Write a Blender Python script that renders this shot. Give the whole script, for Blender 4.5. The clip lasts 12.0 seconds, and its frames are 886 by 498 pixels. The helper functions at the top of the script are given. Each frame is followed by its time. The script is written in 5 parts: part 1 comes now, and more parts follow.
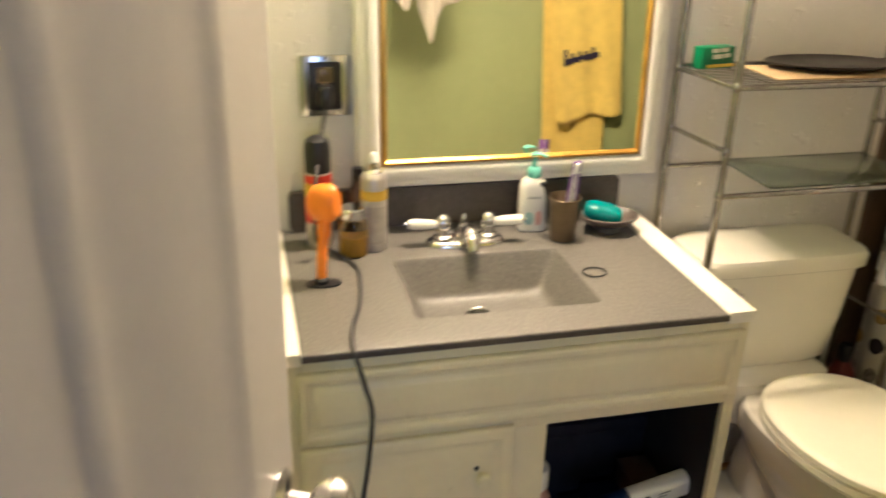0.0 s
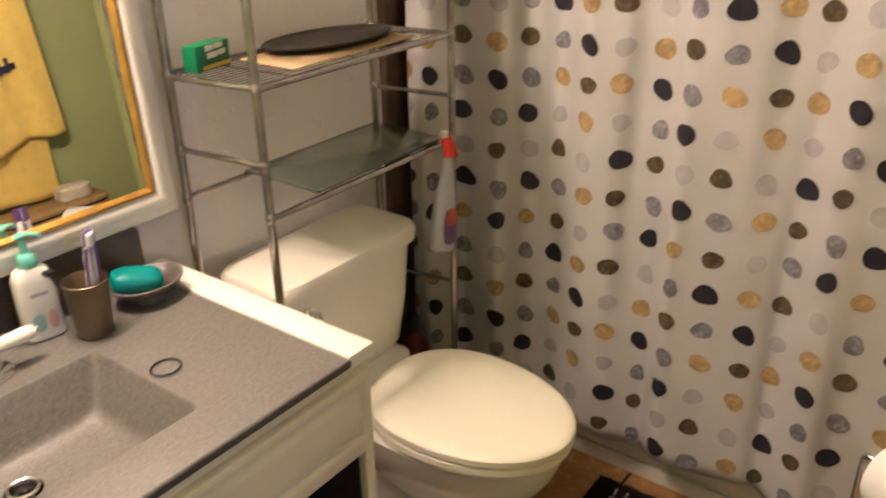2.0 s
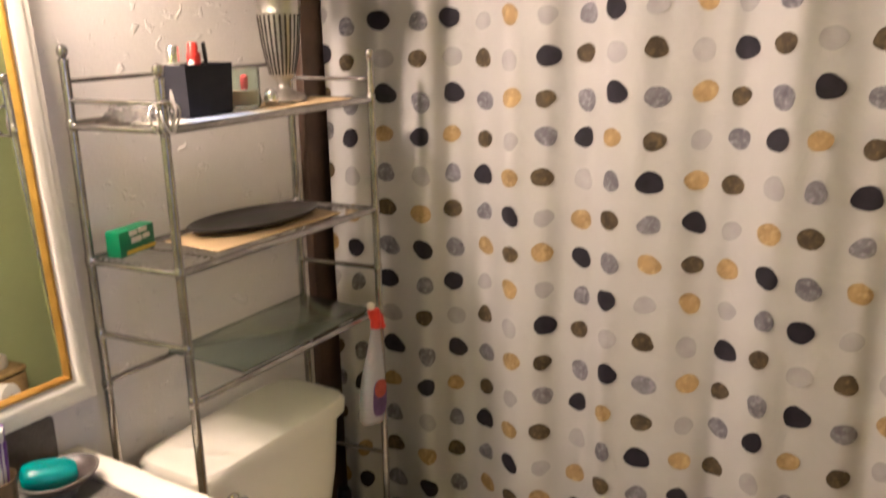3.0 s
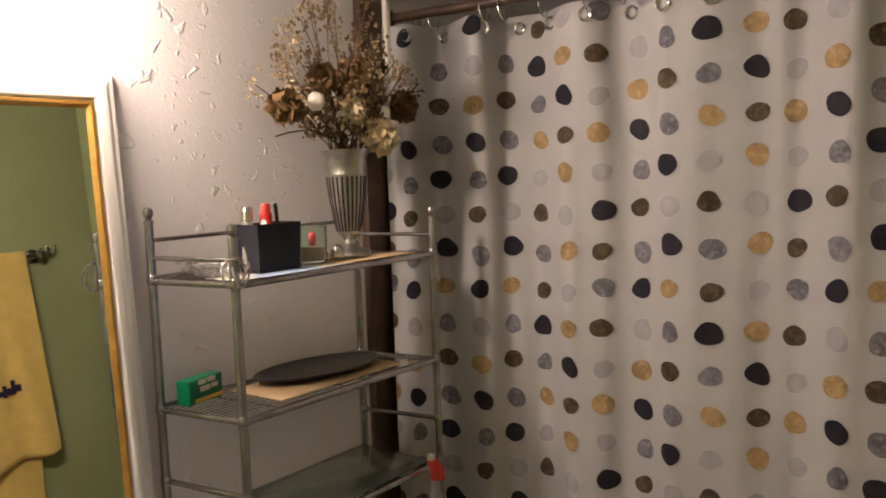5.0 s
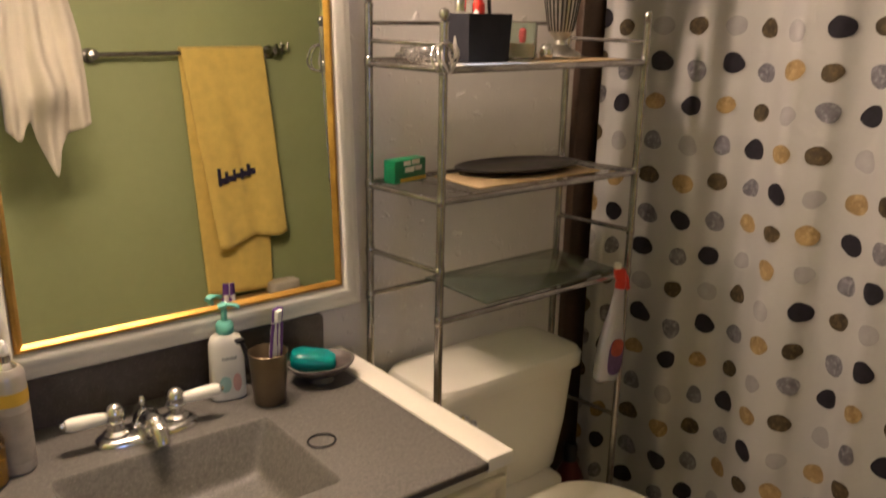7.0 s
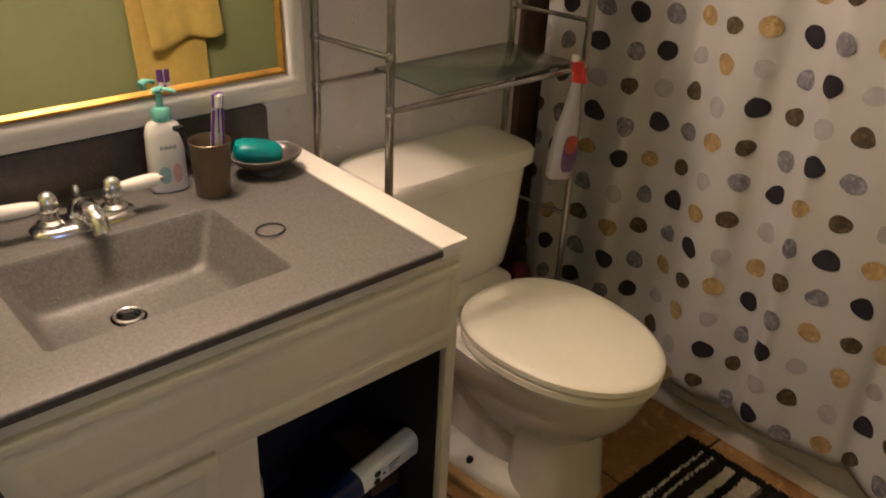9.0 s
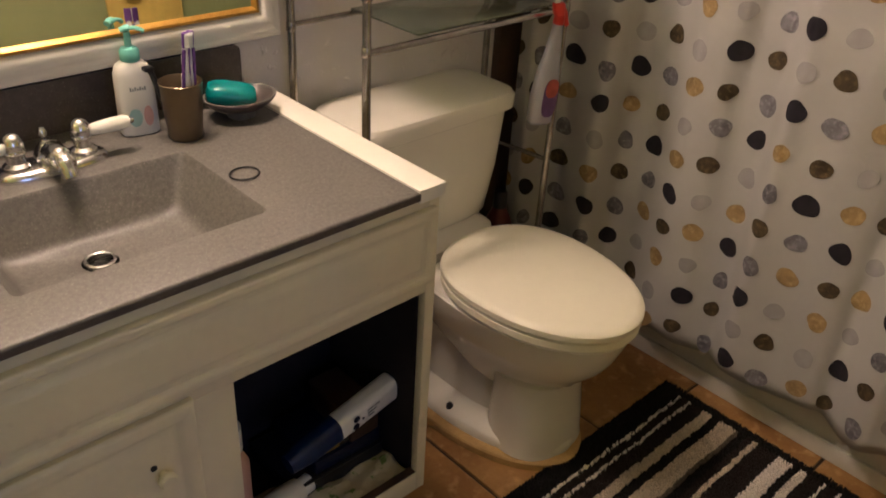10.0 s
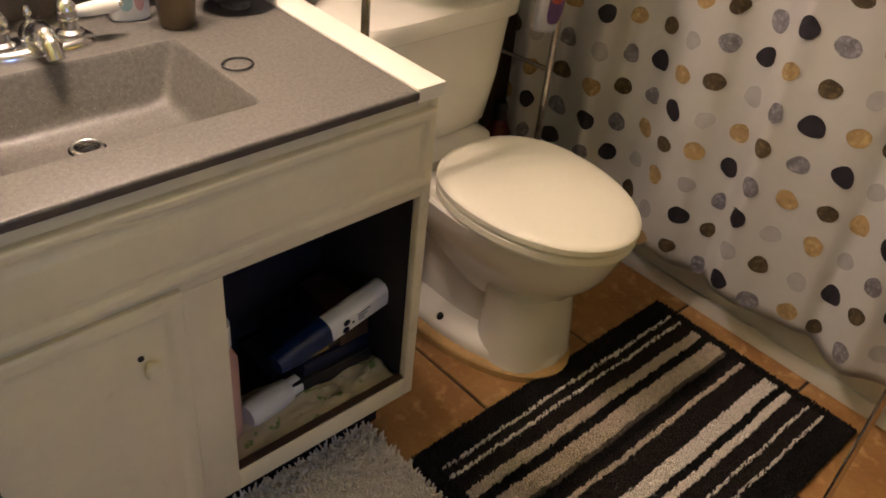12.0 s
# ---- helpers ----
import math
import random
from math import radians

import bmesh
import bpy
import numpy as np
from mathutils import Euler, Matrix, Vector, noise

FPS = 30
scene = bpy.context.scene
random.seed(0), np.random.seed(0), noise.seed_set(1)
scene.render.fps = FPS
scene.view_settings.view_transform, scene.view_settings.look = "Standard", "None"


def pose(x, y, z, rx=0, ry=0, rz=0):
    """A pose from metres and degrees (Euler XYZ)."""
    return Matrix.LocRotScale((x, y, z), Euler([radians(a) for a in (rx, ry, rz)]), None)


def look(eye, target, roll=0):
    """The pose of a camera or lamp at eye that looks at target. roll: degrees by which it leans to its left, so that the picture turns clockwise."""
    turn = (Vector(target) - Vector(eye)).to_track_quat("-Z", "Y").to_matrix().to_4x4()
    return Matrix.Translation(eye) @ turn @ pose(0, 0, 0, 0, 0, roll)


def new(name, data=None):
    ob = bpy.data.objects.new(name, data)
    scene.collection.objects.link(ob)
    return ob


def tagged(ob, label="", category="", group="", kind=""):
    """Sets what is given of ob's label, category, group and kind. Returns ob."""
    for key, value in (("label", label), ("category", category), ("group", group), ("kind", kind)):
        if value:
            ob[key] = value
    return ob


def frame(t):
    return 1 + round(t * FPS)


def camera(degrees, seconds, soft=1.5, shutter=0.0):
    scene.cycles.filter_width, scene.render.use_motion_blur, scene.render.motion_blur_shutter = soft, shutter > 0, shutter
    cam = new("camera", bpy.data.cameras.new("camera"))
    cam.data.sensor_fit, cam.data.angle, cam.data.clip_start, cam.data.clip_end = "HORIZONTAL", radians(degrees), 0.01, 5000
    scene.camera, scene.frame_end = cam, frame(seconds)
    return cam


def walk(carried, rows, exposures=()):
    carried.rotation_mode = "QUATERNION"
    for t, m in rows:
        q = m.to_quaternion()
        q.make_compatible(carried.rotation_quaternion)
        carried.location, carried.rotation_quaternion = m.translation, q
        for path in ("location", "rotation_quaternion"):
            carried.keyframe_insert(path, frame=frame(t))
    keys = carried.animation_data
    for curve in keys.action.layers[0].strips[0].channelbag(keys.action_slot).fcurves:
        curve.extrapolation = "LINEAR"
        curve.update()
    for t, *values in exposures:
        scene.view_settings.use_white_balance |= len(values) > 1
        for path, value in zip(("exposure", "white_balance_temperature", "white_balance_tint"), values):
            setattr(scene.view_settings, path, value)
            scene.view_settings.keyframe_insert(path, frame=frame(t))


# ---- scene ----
cam = camera(55.7, 12.0, soft=1.7, shutter=0.5)
PATH = [
    (0, (1.049, 0.756, 1.609), (1.491, 2.531, 0.8), 1.6),
    (0.5, (1.045, 0.953, 1.582), (1.863, 2.6, 0.795), 1.0),
    (1, (1.083, 1.071, 1.581), (2.211, 2.482, 0.723), -0.1),
    (1.5, (1.083, 1.151, 1.569), (2.405, 2.396, 0.731), -0.2),
    (2, (1.121, 1.2, 1.591), (2.559, 2.291, 0.728), -1.1),
    (2.5, (1.134, 1.19, 1.621), (2.685, 2.243, 0.925), -1.0),
    (3, (1.134, 1.192, 1.644), (2.765, 2.217, 1.106), -1.1),
    (3.5, (1.137, 1.18, 1.667), (2.799, 2.234, 1.31), -1.2),
    (5.5, (1.114, 1.131, 1.641), (2.644, 2.408, 1.473), -1.5),
    (6, (1.116, 1.12, 1.616), (2.489, 2.535, 1.281), 0.4),
    (6.5, (1.117, 1.099, 1.595), (2.367, 2.592, 1.138), 0.2),
    (7, (1.102, 1.09, 1.582), (2.294, 2.595, 1.023), 1.1),
    (7.5, (1.088, 1.094, 1.561), (2.252, 2.569, 0.875), 1.9),
    (9.5, (1.122, 1.129, 1.487), (2.33, 2.375, 0.494), 3.0),
    (10, (1.126, 1.127, 1.48), (2.324, 2.346, 0.441), 3.5),
    (10.5, (1.13, 1.13, 1.47), (2.306, 2.322, 0.376), 4.1),
    (11, (1.129, 1.125, 1.454), (2.284, 2.293, 0.313), 5.2),
    (11.5, (1.128, 1.123, 1.444), (2.264, 2.278, 0.271), 5.6),
    (12, (1.13, 1.13, 1.439), (2.277, 2.256, 0.249), 6.3),
]
EXPOSURES = [(0.0, 0.87, 6300, 1), (0.5, 0.82, 6300, 4), (1.0, 0.65, 6300, 10), (1.5, 0.6, 6350, 12), (2.5, 0.6, 6000, 14), (3.5, 0.55, 5900, 13), (5.5, -0.6, 5750, 13), (6.0, -0.53, 6000, 13), (6.5, -0.36, 6250, 13), (7.5, -0.2, 6500, 11), (9.5, -0.10, 6300, 15), (10.5, 0.0, 6250, 15), (12.0, 0.28, 6200, 15)]
walk(cam, [(t, look(eye, target, roll)) for t, eye, target, roll in PATH], EXPOSURES)

# ---- world, lights ----
world = bpy.data.worlds.new("world")
scene.world = world
world.use_nodes = True
wn = world.node_tree.nodes
wn["Background"].inputs[0].default_value = (0.55, 0.7, 1.0, 1)
wn["Background"].inputs[1].default_value = 0.15


def area(name, m, sx, sy, power, colour):
    d = bpy.data.lights.new(name, "AREA")
    d.shape, d.size, d.size_y, d.energy, d.color = "RECTANGLE", sx, sy, power, colour
    ob = new(name, d)
    ob.matrix_world = m
    return ob


# daylight of the hall behind the doorway, at its window
area("hall_window_light", look((0.9, -1.25, 1.45), (1.2, 1.2, 0.9)), 0.8, 1.0, 10.0, (0.40, 0.54, 1.0))

# ---- helpers of this scene ----


def link(name, bm, material, parent=None, label="", smooth=True):
    me = bpy.data.meshes.new(name)
    bm.normal_update()
    bm.to_mesh(me)
    bm.free()
    mats = material if isinstance(material, (list, tuple)) else [material]
    for m in mats:
        me.materials.append(m)
    if smooth:
        me.polygons.foreach_set("use_smooth", [True] * len(me.polygons))
        me.set_sharp_from_angle(angle=radians(38))
    ob = new(name, me)
    if parent is not None:
        ob.parent = parent
    if label:
        ob["label"] = label
    return ob


def part(name, bm, material, parent, label="", smooth=True):
    return link(name, bm, material, parent, label, smooth)


def thing(name, label, category, group="", at=(0, 0, 0), turn=0):
    ob = new(name)
    ob.empty_display_size = 0.05
    ob.matrix_basis = pose(*at, 0, 0, turn)
    return tagged(ob, label, category, group)


def structure(name, bm, material, label, category="structure", smooth=False):
    return tagged(link(name, bm, material, None, "", smooth), label, category, "", "structure")


def add_box(bm, x0, x1, y0, y1, z0, z1, bevel=0.0, seg=2):
    r = bmesh.ops.create_cube(bm, size=1.0)
    vs = r["verts"]
    for v in vs:
        v.co = Vector(((x0 + x1) / 2 + v.co.x * (x1 - x0), (y0 + y1) / 2 + v.co.y * (y1 - y0), (z0 + z1) / 2 + v.co.z * (z1 - z0)))
    if bevel > 0:
        es = list({e for v in vs for e in v.link_edges})
        bmesh.ops.bevel(bm, geom=es, offset=bevel, segments=seg, affect="EDGES", profile=0.5)
    return bm


def box(x0, x1, y0, y1, z0, z1, bevel=0.0, seg=2):
    return add_box(bmesh.new(), x0, x1, y0, y1, z0, z1, bevel, seg)


def add_loft(bm, rings, cap0=True, cap1=True, closed=True):
    rows = [[bm.verts.new(p) for p in ring] for ring in rings]
    n = len(rows[0])
    for a, b in zip(rows, rows[1:]):
        for i in range(n if closed else n - 1):
            j = (i + 1) % n
            bm.faces.new((a[i], a[j], b[j], b[i]))
    if closed and cap0:
        bm.faces.new(list(reversed(rows[0])))
    if closed and cap1:
        bm.faces.new(rows[-1])
    return bm


def add_lathe(bm, profile, n=24, centre=(0, 0, 0), axis=None, sx=1.0, sy=1.0, cap0=True, cap1=True):
    """profile: (radius, height) pairs; axis: direction of the height."""
    m = Matrix.Translation(centre)
    if axis is not None:
        m = m @ Vector(axis).to_track_quat("Z", "Y").to_matrix().to_4x4()
    rings = [[m @ Vector((max(r, 1e-5) * sx * math.cos(2 * math.pi * i / n), max(r, 1e-5) * sy * math.sin(2 * math.pi * i / n), z)) for i in range(n)] for r, z in profile]
    return add_loft(bm, rings, cap0, cap1)


def lathe(*a, **k):
    return add_lathe(bmesh.new(), *a, **k)


def add_bar(bm, a, b, r, n=12):
    a, b = Vector(a), Vector(b)
    d = (b - a).length
    return add_lathe(bm, [(r, 0), (r, d)], n, a, b - a)


def bar(a, b, r, n=12):
    return add_bar(bmesh.new(), a, b, r, n)


def smooth_path(points, steps=8):
    pts = [Vector(p) for p in points]
    pts = [2 * pts[0] - pts[1]] + pts + [2 * pts[-1] - pts[-2]]
    out = []
    for i in range(1, len(pts) - 2):
        p0, p1, p2, p3 = pts[i - 1:i + 3]
        for k in range(steps):
            t = k / steps
            out.append(0.5 * (2 * p1 + (p2 - p0) * t + (2 * p0 - 5 * p1 + 4 * p2 - p3) * t * t + (3 * p1 - p0 - 3 * p2 + p3) * t ** 3))
    return out + [pts[-2]]


def add_sweep(bm, path, radius, n=10, flat=1.0):
    """A tube along a path; radius is a number or one per point."""
    up = Vector((0.03, 0.02, 1)).normalized()
    rings = []
    for i, p in enumerate(path):
        d = (path[min(i + 1, len(path) - 1)] - path[max(i - 1, 0)]).normalized()
        u = d.cross(up)
        u = u.normalized() if u.length > 1e-4 else Vector((1, 0, 0))
        v = u.cross(d)
        r = radius[i] if isinstance(radius, (list, tuple)) else radius
        rings.append([p + r * (math.cos(2 * math.pi * k / n) * u + flat * math.sin(2 * math.pi * k / n) * v) for k in range(n)])
    return add_loft(bm, rings)


def sweep(path, radius, n=10, flat=1.0):
    return add_sweep(bmesh.new(), path, radius, n, flat)


def outline_loft(bm, levels, n=40):
    """levels: (z, cx, cy, half width, half depth, squareness) of superellipses."""
    rings = []
    for z, cx, cy, a, b, e in levels:
        ring = []
        for i in range(n):
            t = 2 * math.pi * i / n
            c, s = math.cos(t), math.sin(t)
            ring.append(Vector((cx + a * math.copysign(abs(c) ** (2 / e), c), cy + b * math.copysign(abs(s) ** (2 / e), s), z)))
        rings.append(ring)
    return add_loft(bm, rings)


# ---- materials ----


def material(name, colour, rough=0.5, metal=0.0, vary=0.15, scale=12.0, bump=0.0, bump_scale=60.0, second=None, spots=None, coat=0.0, sheen=0.0, trans=0.0, ior=1.45, island=0.0, subsurface=0.0):
    m = bpy.data.materials.new(name)
    m.use_nodes = True
    nt = m.node_tree
    b = nt.nodes["Principled BSDF"]
    tex = nt.nodes.new("ShaderNodeTexCoord")
    n1 = nt.nodes.new("ShaderNodeTexNoise")
    n1.inputs["Scale"].default_value, n1.inputs["Detail"].default_value = scale, 6
    nt.links.new(tex.outputs["Object"], n1.inputs["Vector"])
    n2 = nt.nodes.new("ShaderNodeTexNoise")
    n2.inputs["Scale"].default_value, n2.inputs["Detail"].default_value = scale * 9, 4
    nt.links.new(tex.outputs["Object"], n2.inputs["Vector"])
    mixv = nt.nodes.new("ShaderNodeMath")
    mixv.operation = "MULTIPLY_ADD"
    nt.links.new(n2.outputs[0], mixv.inputs[0])
    mixv.inputs[1].default_value = 0.4
    nt.links.new(n1.outputs[0], mixv.inputs[2])
    ramp = nt.nodes.new("ShaderNodeMapRange")
    ramp.inputs[1].default_value, ramp.inputs[2].default_value = 0.5, 0.9
    nt.links.new(mixv.outputs[0], ramp.inputs[0])
    mix = nt.nodes.new("ShaderNodeMix")
    mix.data_type = "RGBA"
    nt.links.new(ramp.outputs[0], mix.inputs[0])
    c2 = second or tuple(c * (1 - vary) for c in colour)
    mix.inputs[6].default_value, mix.inputs[7].default_value = (*colour, 1), (*c2, 1)
    out = mix.outputs[2]
    if spots:
        sc, col, lo, hi = spots
        n3 = nt.nodes.new("ShaderNodeTexNoise")
        n3.inputs["Scale"].default_value, n3.inputs["Detail"].default_value = sc, 3
        nt.links.new(tex.outputs["Object"], n3.inputs["Vector"])
        r3 = nt.nodes.new("ShaderNodeMapRange")
        r3.inputs[1].default_value, r3.inputs[2].default_value = lo, hi
        nt.links.new(n3.outputs[0], r3.inputs[0])
        m3 = nt.nodes.new("ShaderNodeMix")
        m3.data_type = "RGBA"
        nt.links.new(r3.outputs[0], m3.inputs[0])
        nt.links.new(out, m3.inputs[6])
        m3.inputs[7].default_value = (*col, 1)
        out = m3.outputs[2]
    if island:
        info = nt.nodes.new("ShaderNodeNewGeometry")
        obi = nt.nodes.new("ShaderNodeObjectInfo")
        add = nt.nodes.new("ShaderNodeMath")
        nt.links.new(info.outputs["Random Per Island"], add.inputs[0])
        nt.links.new(obi.outputs["Random"], add.inputs[1])
        mr = nt.nodes.new("ShaderNodeMapRange")
        mr.inputs[2].default_value = 2.0
        mr.inputs[3].default_value, mr.inputs[4].default_value = 1 - island, 1 + island
        nt.links.new(add.outputs[0], mr.inputs[0])
        hsv = nt.nodes.new("ShaderNodeHueSaturation")
        nt.links.new(mr.outputs[0], hsv.inputs["Value"])
        nt.links.new(out, hsv.inputs["Color"])
        out = hsv.outputs[0]
    nt.links.new(out, b.inputs["Base Color"])
    b.inputs["Metallic"].default_value = metal
    rr = nt.nodes.new("ShaderNodeMapRange")
    rr.inputs[3].default_value, rr.inputs[4].default_value = rough * 0.85, min(1, rough * 1.2)
    nt.links.new(n1.outputs[0], rr.inputs[0])
    nt.links.new(rr.outputs[0], b.inputs["Roughness"])
    b.inputs["Coat Weight"].default_value = coat
    b.inputs["Sheen Weight"].default_value = sheen
    b.inputs["Transmission Weight"].default_value = trans
    b.inputs["IOR"].default_value = ior
    b.inputs["Subsurface Weight"].default_value = subsurface
    if bump:
        nb = nt.nodes.new("ShaderNodeTexNoise")
        nb.inputs["Scale"].default_value, nb.inputs["Detail"].default_value = bump_scale, 5
        nt.links.new(tex.outputs["Object"], nb.inputs["Vector"])
        bp = nt.nodes.new("ShaderNodeBump")
        bp.inputs["Strength"].default_value, bp.inputs["Distance"].default_value = min(1, bump), 0.004
        nt.links.new(nb.outputs[0], bp.inputs["Height"])
        nt.links.new(bp.outputs[0], b.inputs["Normal"])
    return m


def plaster(name, colour):
    """Knockdown plaster: flat paint with raised splats."""
    m = material(name, colour, 0.42, vary=0.07, scale=4)
    nt = m.node_tree
    b = nt.nodes["Principled BSDF"]
    tex = nt.nodes.new("ShaderNodeTexCoord")
    vals = []
    for sc, lo, hi, w in ((24, 0.655, 0.70, 1.0), (45, 0.66, 0.72, 0.6), (150, 0.3, 0.8, 0.12)):
        n = nt.nodes.new("ShaderNodeTexNoise")
        n.inputs["Scale"].default_value, n.inputs["Detail"].default_value = sc, 2.5
        n.inputs["Distortion"].default_value = 0.4
        nt.links.new(tex.outputs["Object"], n.inputs["Vector"])
        r = nt.nodes.new("ShaderNodeMapRange")
        r.inputs[1].default_value, r.inputs[2].default_value, r.inputs[4].default_value = lo, hi, w
        nt.links.new(n.outputs[0], r.inputs[0])
        vals.append(r.outputs[0])
    total = vals[0]
    for v in vals[1:]:
        a = nt.nodes.new("ShaderNodeMath")
        nt.links.new(total, a.inputs[0])
        nt.links.new(v, a.inputs[1])
        total = a.outputs[0]
    bp = nt.nodes.new("ShaderNodeBump")
    bp.inputs["Strength"].default_value, bp.inputs["Distance"].default_value = 0.8, 0.003
    nt.links.new(total, bp.inputs["Height"])
    nt.links.new(bp.outputs[0], b.inputs["Normal"])
    return m


def glass(name, colour, rough=0.02):
    m = bpy.data.materials.new(name)
    m.use_nodes = True
    b = m.node_tree.nodes["Principled BSDF"]
    b.inputs["Base Color"].default_value = (*colour, 1)
    b.inputs["Transmission Weight"].default_value = 1.0
    b.inputs["Roughness"].default_value = rough
    return m


def glowing(name, colour, strength):
    m = bpy.data.materials.new(name)
    m.use_nodes = True
    b = m.node_tree.nodes["Principled BSDF"]
    b.inputs["Emission Color"].default_value = (*colour, 1)
    b.inputs["Emission Strength"].default_value = strength
    b.inputs["Base Color"].default_value = (0.9, 0.9, 0.9, 1)
    return m


def cloth(name, colour, back=0.4, vary=0.06):
    """Thin woven fabric that lets some light through."""
    m = material(name, colour, 0.8, vary=vary, scale=9, bump=0.25, bump_scale=500)
    nt = m.node_tree
    b = nt.nodes["Principled BSDF"]
    tr = nt.nodes.new("ShaderNodeBsdfTranslucent")
    tr.inputs[0].default_value = (*colour, 1)
    mx = nt.nodes.new("ShaderNodeMixShader")
    mx.inputs[0].default_value = back
    nt.links.new(b.outputs[0], mx.inputs[1])
    nt.links.new(tr.outputs[0], mx.inputs[2])
    nt.links.new(mx.outputs[0], nt.nodes["Material Output"].inputs[0])
    return m


M_WALL = plaster("wall_plaster", (0.70, 0.67, 0.645))
M_GREEN = material("green_wall_paint", (0.40, 0.45, 0.22), 0.5, vary=0.08, scale=3, bump=0.15, bump_scale=90)
M_CEIL = material("ceiling_paint", (0.48, 0.47, 0.45), 0.8, vary=0.06, scale=5, bump=0.3, bump_scale=120)
M_HALL = material("hall_paint", (0.6, 0.6, 0.62), 0.7, vary=0.06, scale=3)
M_SHOWER = material("shower_wall_panel", (0.30, 0.30, 0.31), 0.4, vary=0.15, scale=3)
M_BROWN = material("dark_brown_wood", (0.070, 0.040, 0.025), 0.45, vary=0.45, scale=14, bump=0.2, bump_scale=40)
M_DOOR = material("door_paint", (0.48, 0.455, 0.43), 0.42, vary=0.05, scale=4, bump=0.08, bump_scale=130)
M_CAB = material("cream_cabinet_paint", (0.75, 0.68, 0.48), 0.38, vary=0.07, scale=6, bump=0.12, bump_scale=70, spots=(22, (0.55, 0.48, 0.34), 0.66, 0.85))
# paler than the cabinet paint: strong lamplight put into the end strips' colour
M_STRIP_LIT = material("lit_strip_paint", (0.82, 0.78, 0.68), 0.35, vary=0.06, scale=9, bump=0.1, bump_scale=90)
# near black: the cabinet's inner shade is put into this board colour
M_CAB_SHADE = material("shaded_cabinet_board", (0.012, 0.009, 0.008), 0.85, vary=0.3, scale=8)
M_STONE = material("grey_solid_surface", (0.150, 0.140, 0.125), 0.40, vary=0.36, scale=150, spots=(480, (0.26, 0.245, 0.22), 0.60, 0.70), bump=0.05, bump_scale=300)
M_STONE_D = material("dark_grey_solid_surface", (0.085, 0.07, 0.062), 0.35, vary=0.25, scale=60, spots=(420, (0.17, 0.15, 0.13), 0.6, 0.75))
M_CHROME = material("chrome", (0.74, 0.73, 0.72), 0.16, 1.0, vary=0.12, scale=20)
M_CHROME_D = material("worn_chrome", (0.50, 0.48, 0.46), 0.24, 1.0, vary=0.4, scale=30, bump=0.05, bump_scale=200)
M_PORC = material("porcelain", (0.81, 0.78, 0.69), 0.12, vary=0.04, scale=4, coat=0.3)
M_SEAT = material("toilet_seat_plastic", (0.83, 0.80, 0.65), 0.42, vary=0.05, scale=5)
M_TUB = material("tub_enamel", (0.78, 0.76, 0.70), 0.25, vary=0.1, scale=5)
M_GOLD = material("gilded_wood", (0.62, 0.36, 0.08), 0.3, 0.75, vary=0.35, scale=25, bump=0.15, bump_scale=90)
M_FRAME = material("white_frame_paint", (0.74, 0.71, 0.64), 0.35, vary=0.06, scale=8, bump=0.08, bump_scale=100)
M_MIRROR = material("silvered_mirror", (0.93, 0.94, 0.91), 0.0, 1.0, vary=0.01)
M_MIRROR.node_tree.nodes["Principled BSDF"].inputs["Roughness"].default_value = 0.0
for l in list(M_MIRROR.node_tree.links):
    if l.to_socket.name == "Roughness":
        M_MIRROR.node_tree.links.remove(l)
M_MIRROR.node_tree.nodes["Principled BSDF"].inputs["Roughness"].default_value = 0.005
M_TILE = material("terracotta_tile", (0.37, 0.205, 0.070), 0.38, vary=0.4, scale=9, second=(0.27, 0.13, 0.045), spots=(24, (0.52, 0.32, 0.14), 0.55, 0.75), bump=0.2, bump_scale=50, island=0.1)
M_GROUT = material("dark_grout", (0.06, 0.04, 0.028), 0.9, vary=0.3, scale=40, bump=0.3, bump_scale=150)
M_GLASS = glass("clear_glass", (0.86, 0.95, 0.88))
M_PANE = material("green_grey_glass", (0.50, 0.57, 0.46), 0.14, vary=0.06, scale=8, trans=0.9)
M_BLACK = material("black_plastic", (0.014, 0.014, 0.016), 0.35, vary=0.3, scale=20)
M_WHITE = material("white_plastic", (0.78, 0.77, 0.74), 0.35, vary=0.04, scale=10)
M_BULB = glowing("frosted_bulb", (1.0, 0.755, 0.575), 410.0)
M_CURTAIN = cloth("curtain_fabric", (0.535, 0.525, 0.515), 0.22)
nt = M_CURTAIN.node_tree
crease = nt.nodes.new("ShaderNodeTexNoise")
crease.inputs["Scale"].default_value, crease.inputs["Detail"].default_value = 11, 4
crease.inputs["Distortion"].default_value = 0.8
fold_bump = nt.nodes.new("ShaderNodeBump")
fold_bump.inputs["Strength"].default_value, fold_bump.inputs["Distance"].default_value = 0.55, 0.010
nt.links.new(nt.nodes["Texture Coordinate"].outputs["Object"], crease.inputs["Vector"])
nt.links.new(crease.outputs[0], fold_bump.inputs["Height"])
nt.links.new(fold_bump.outputs[0], nt.nodes["Bump"].inputs["Normal"])
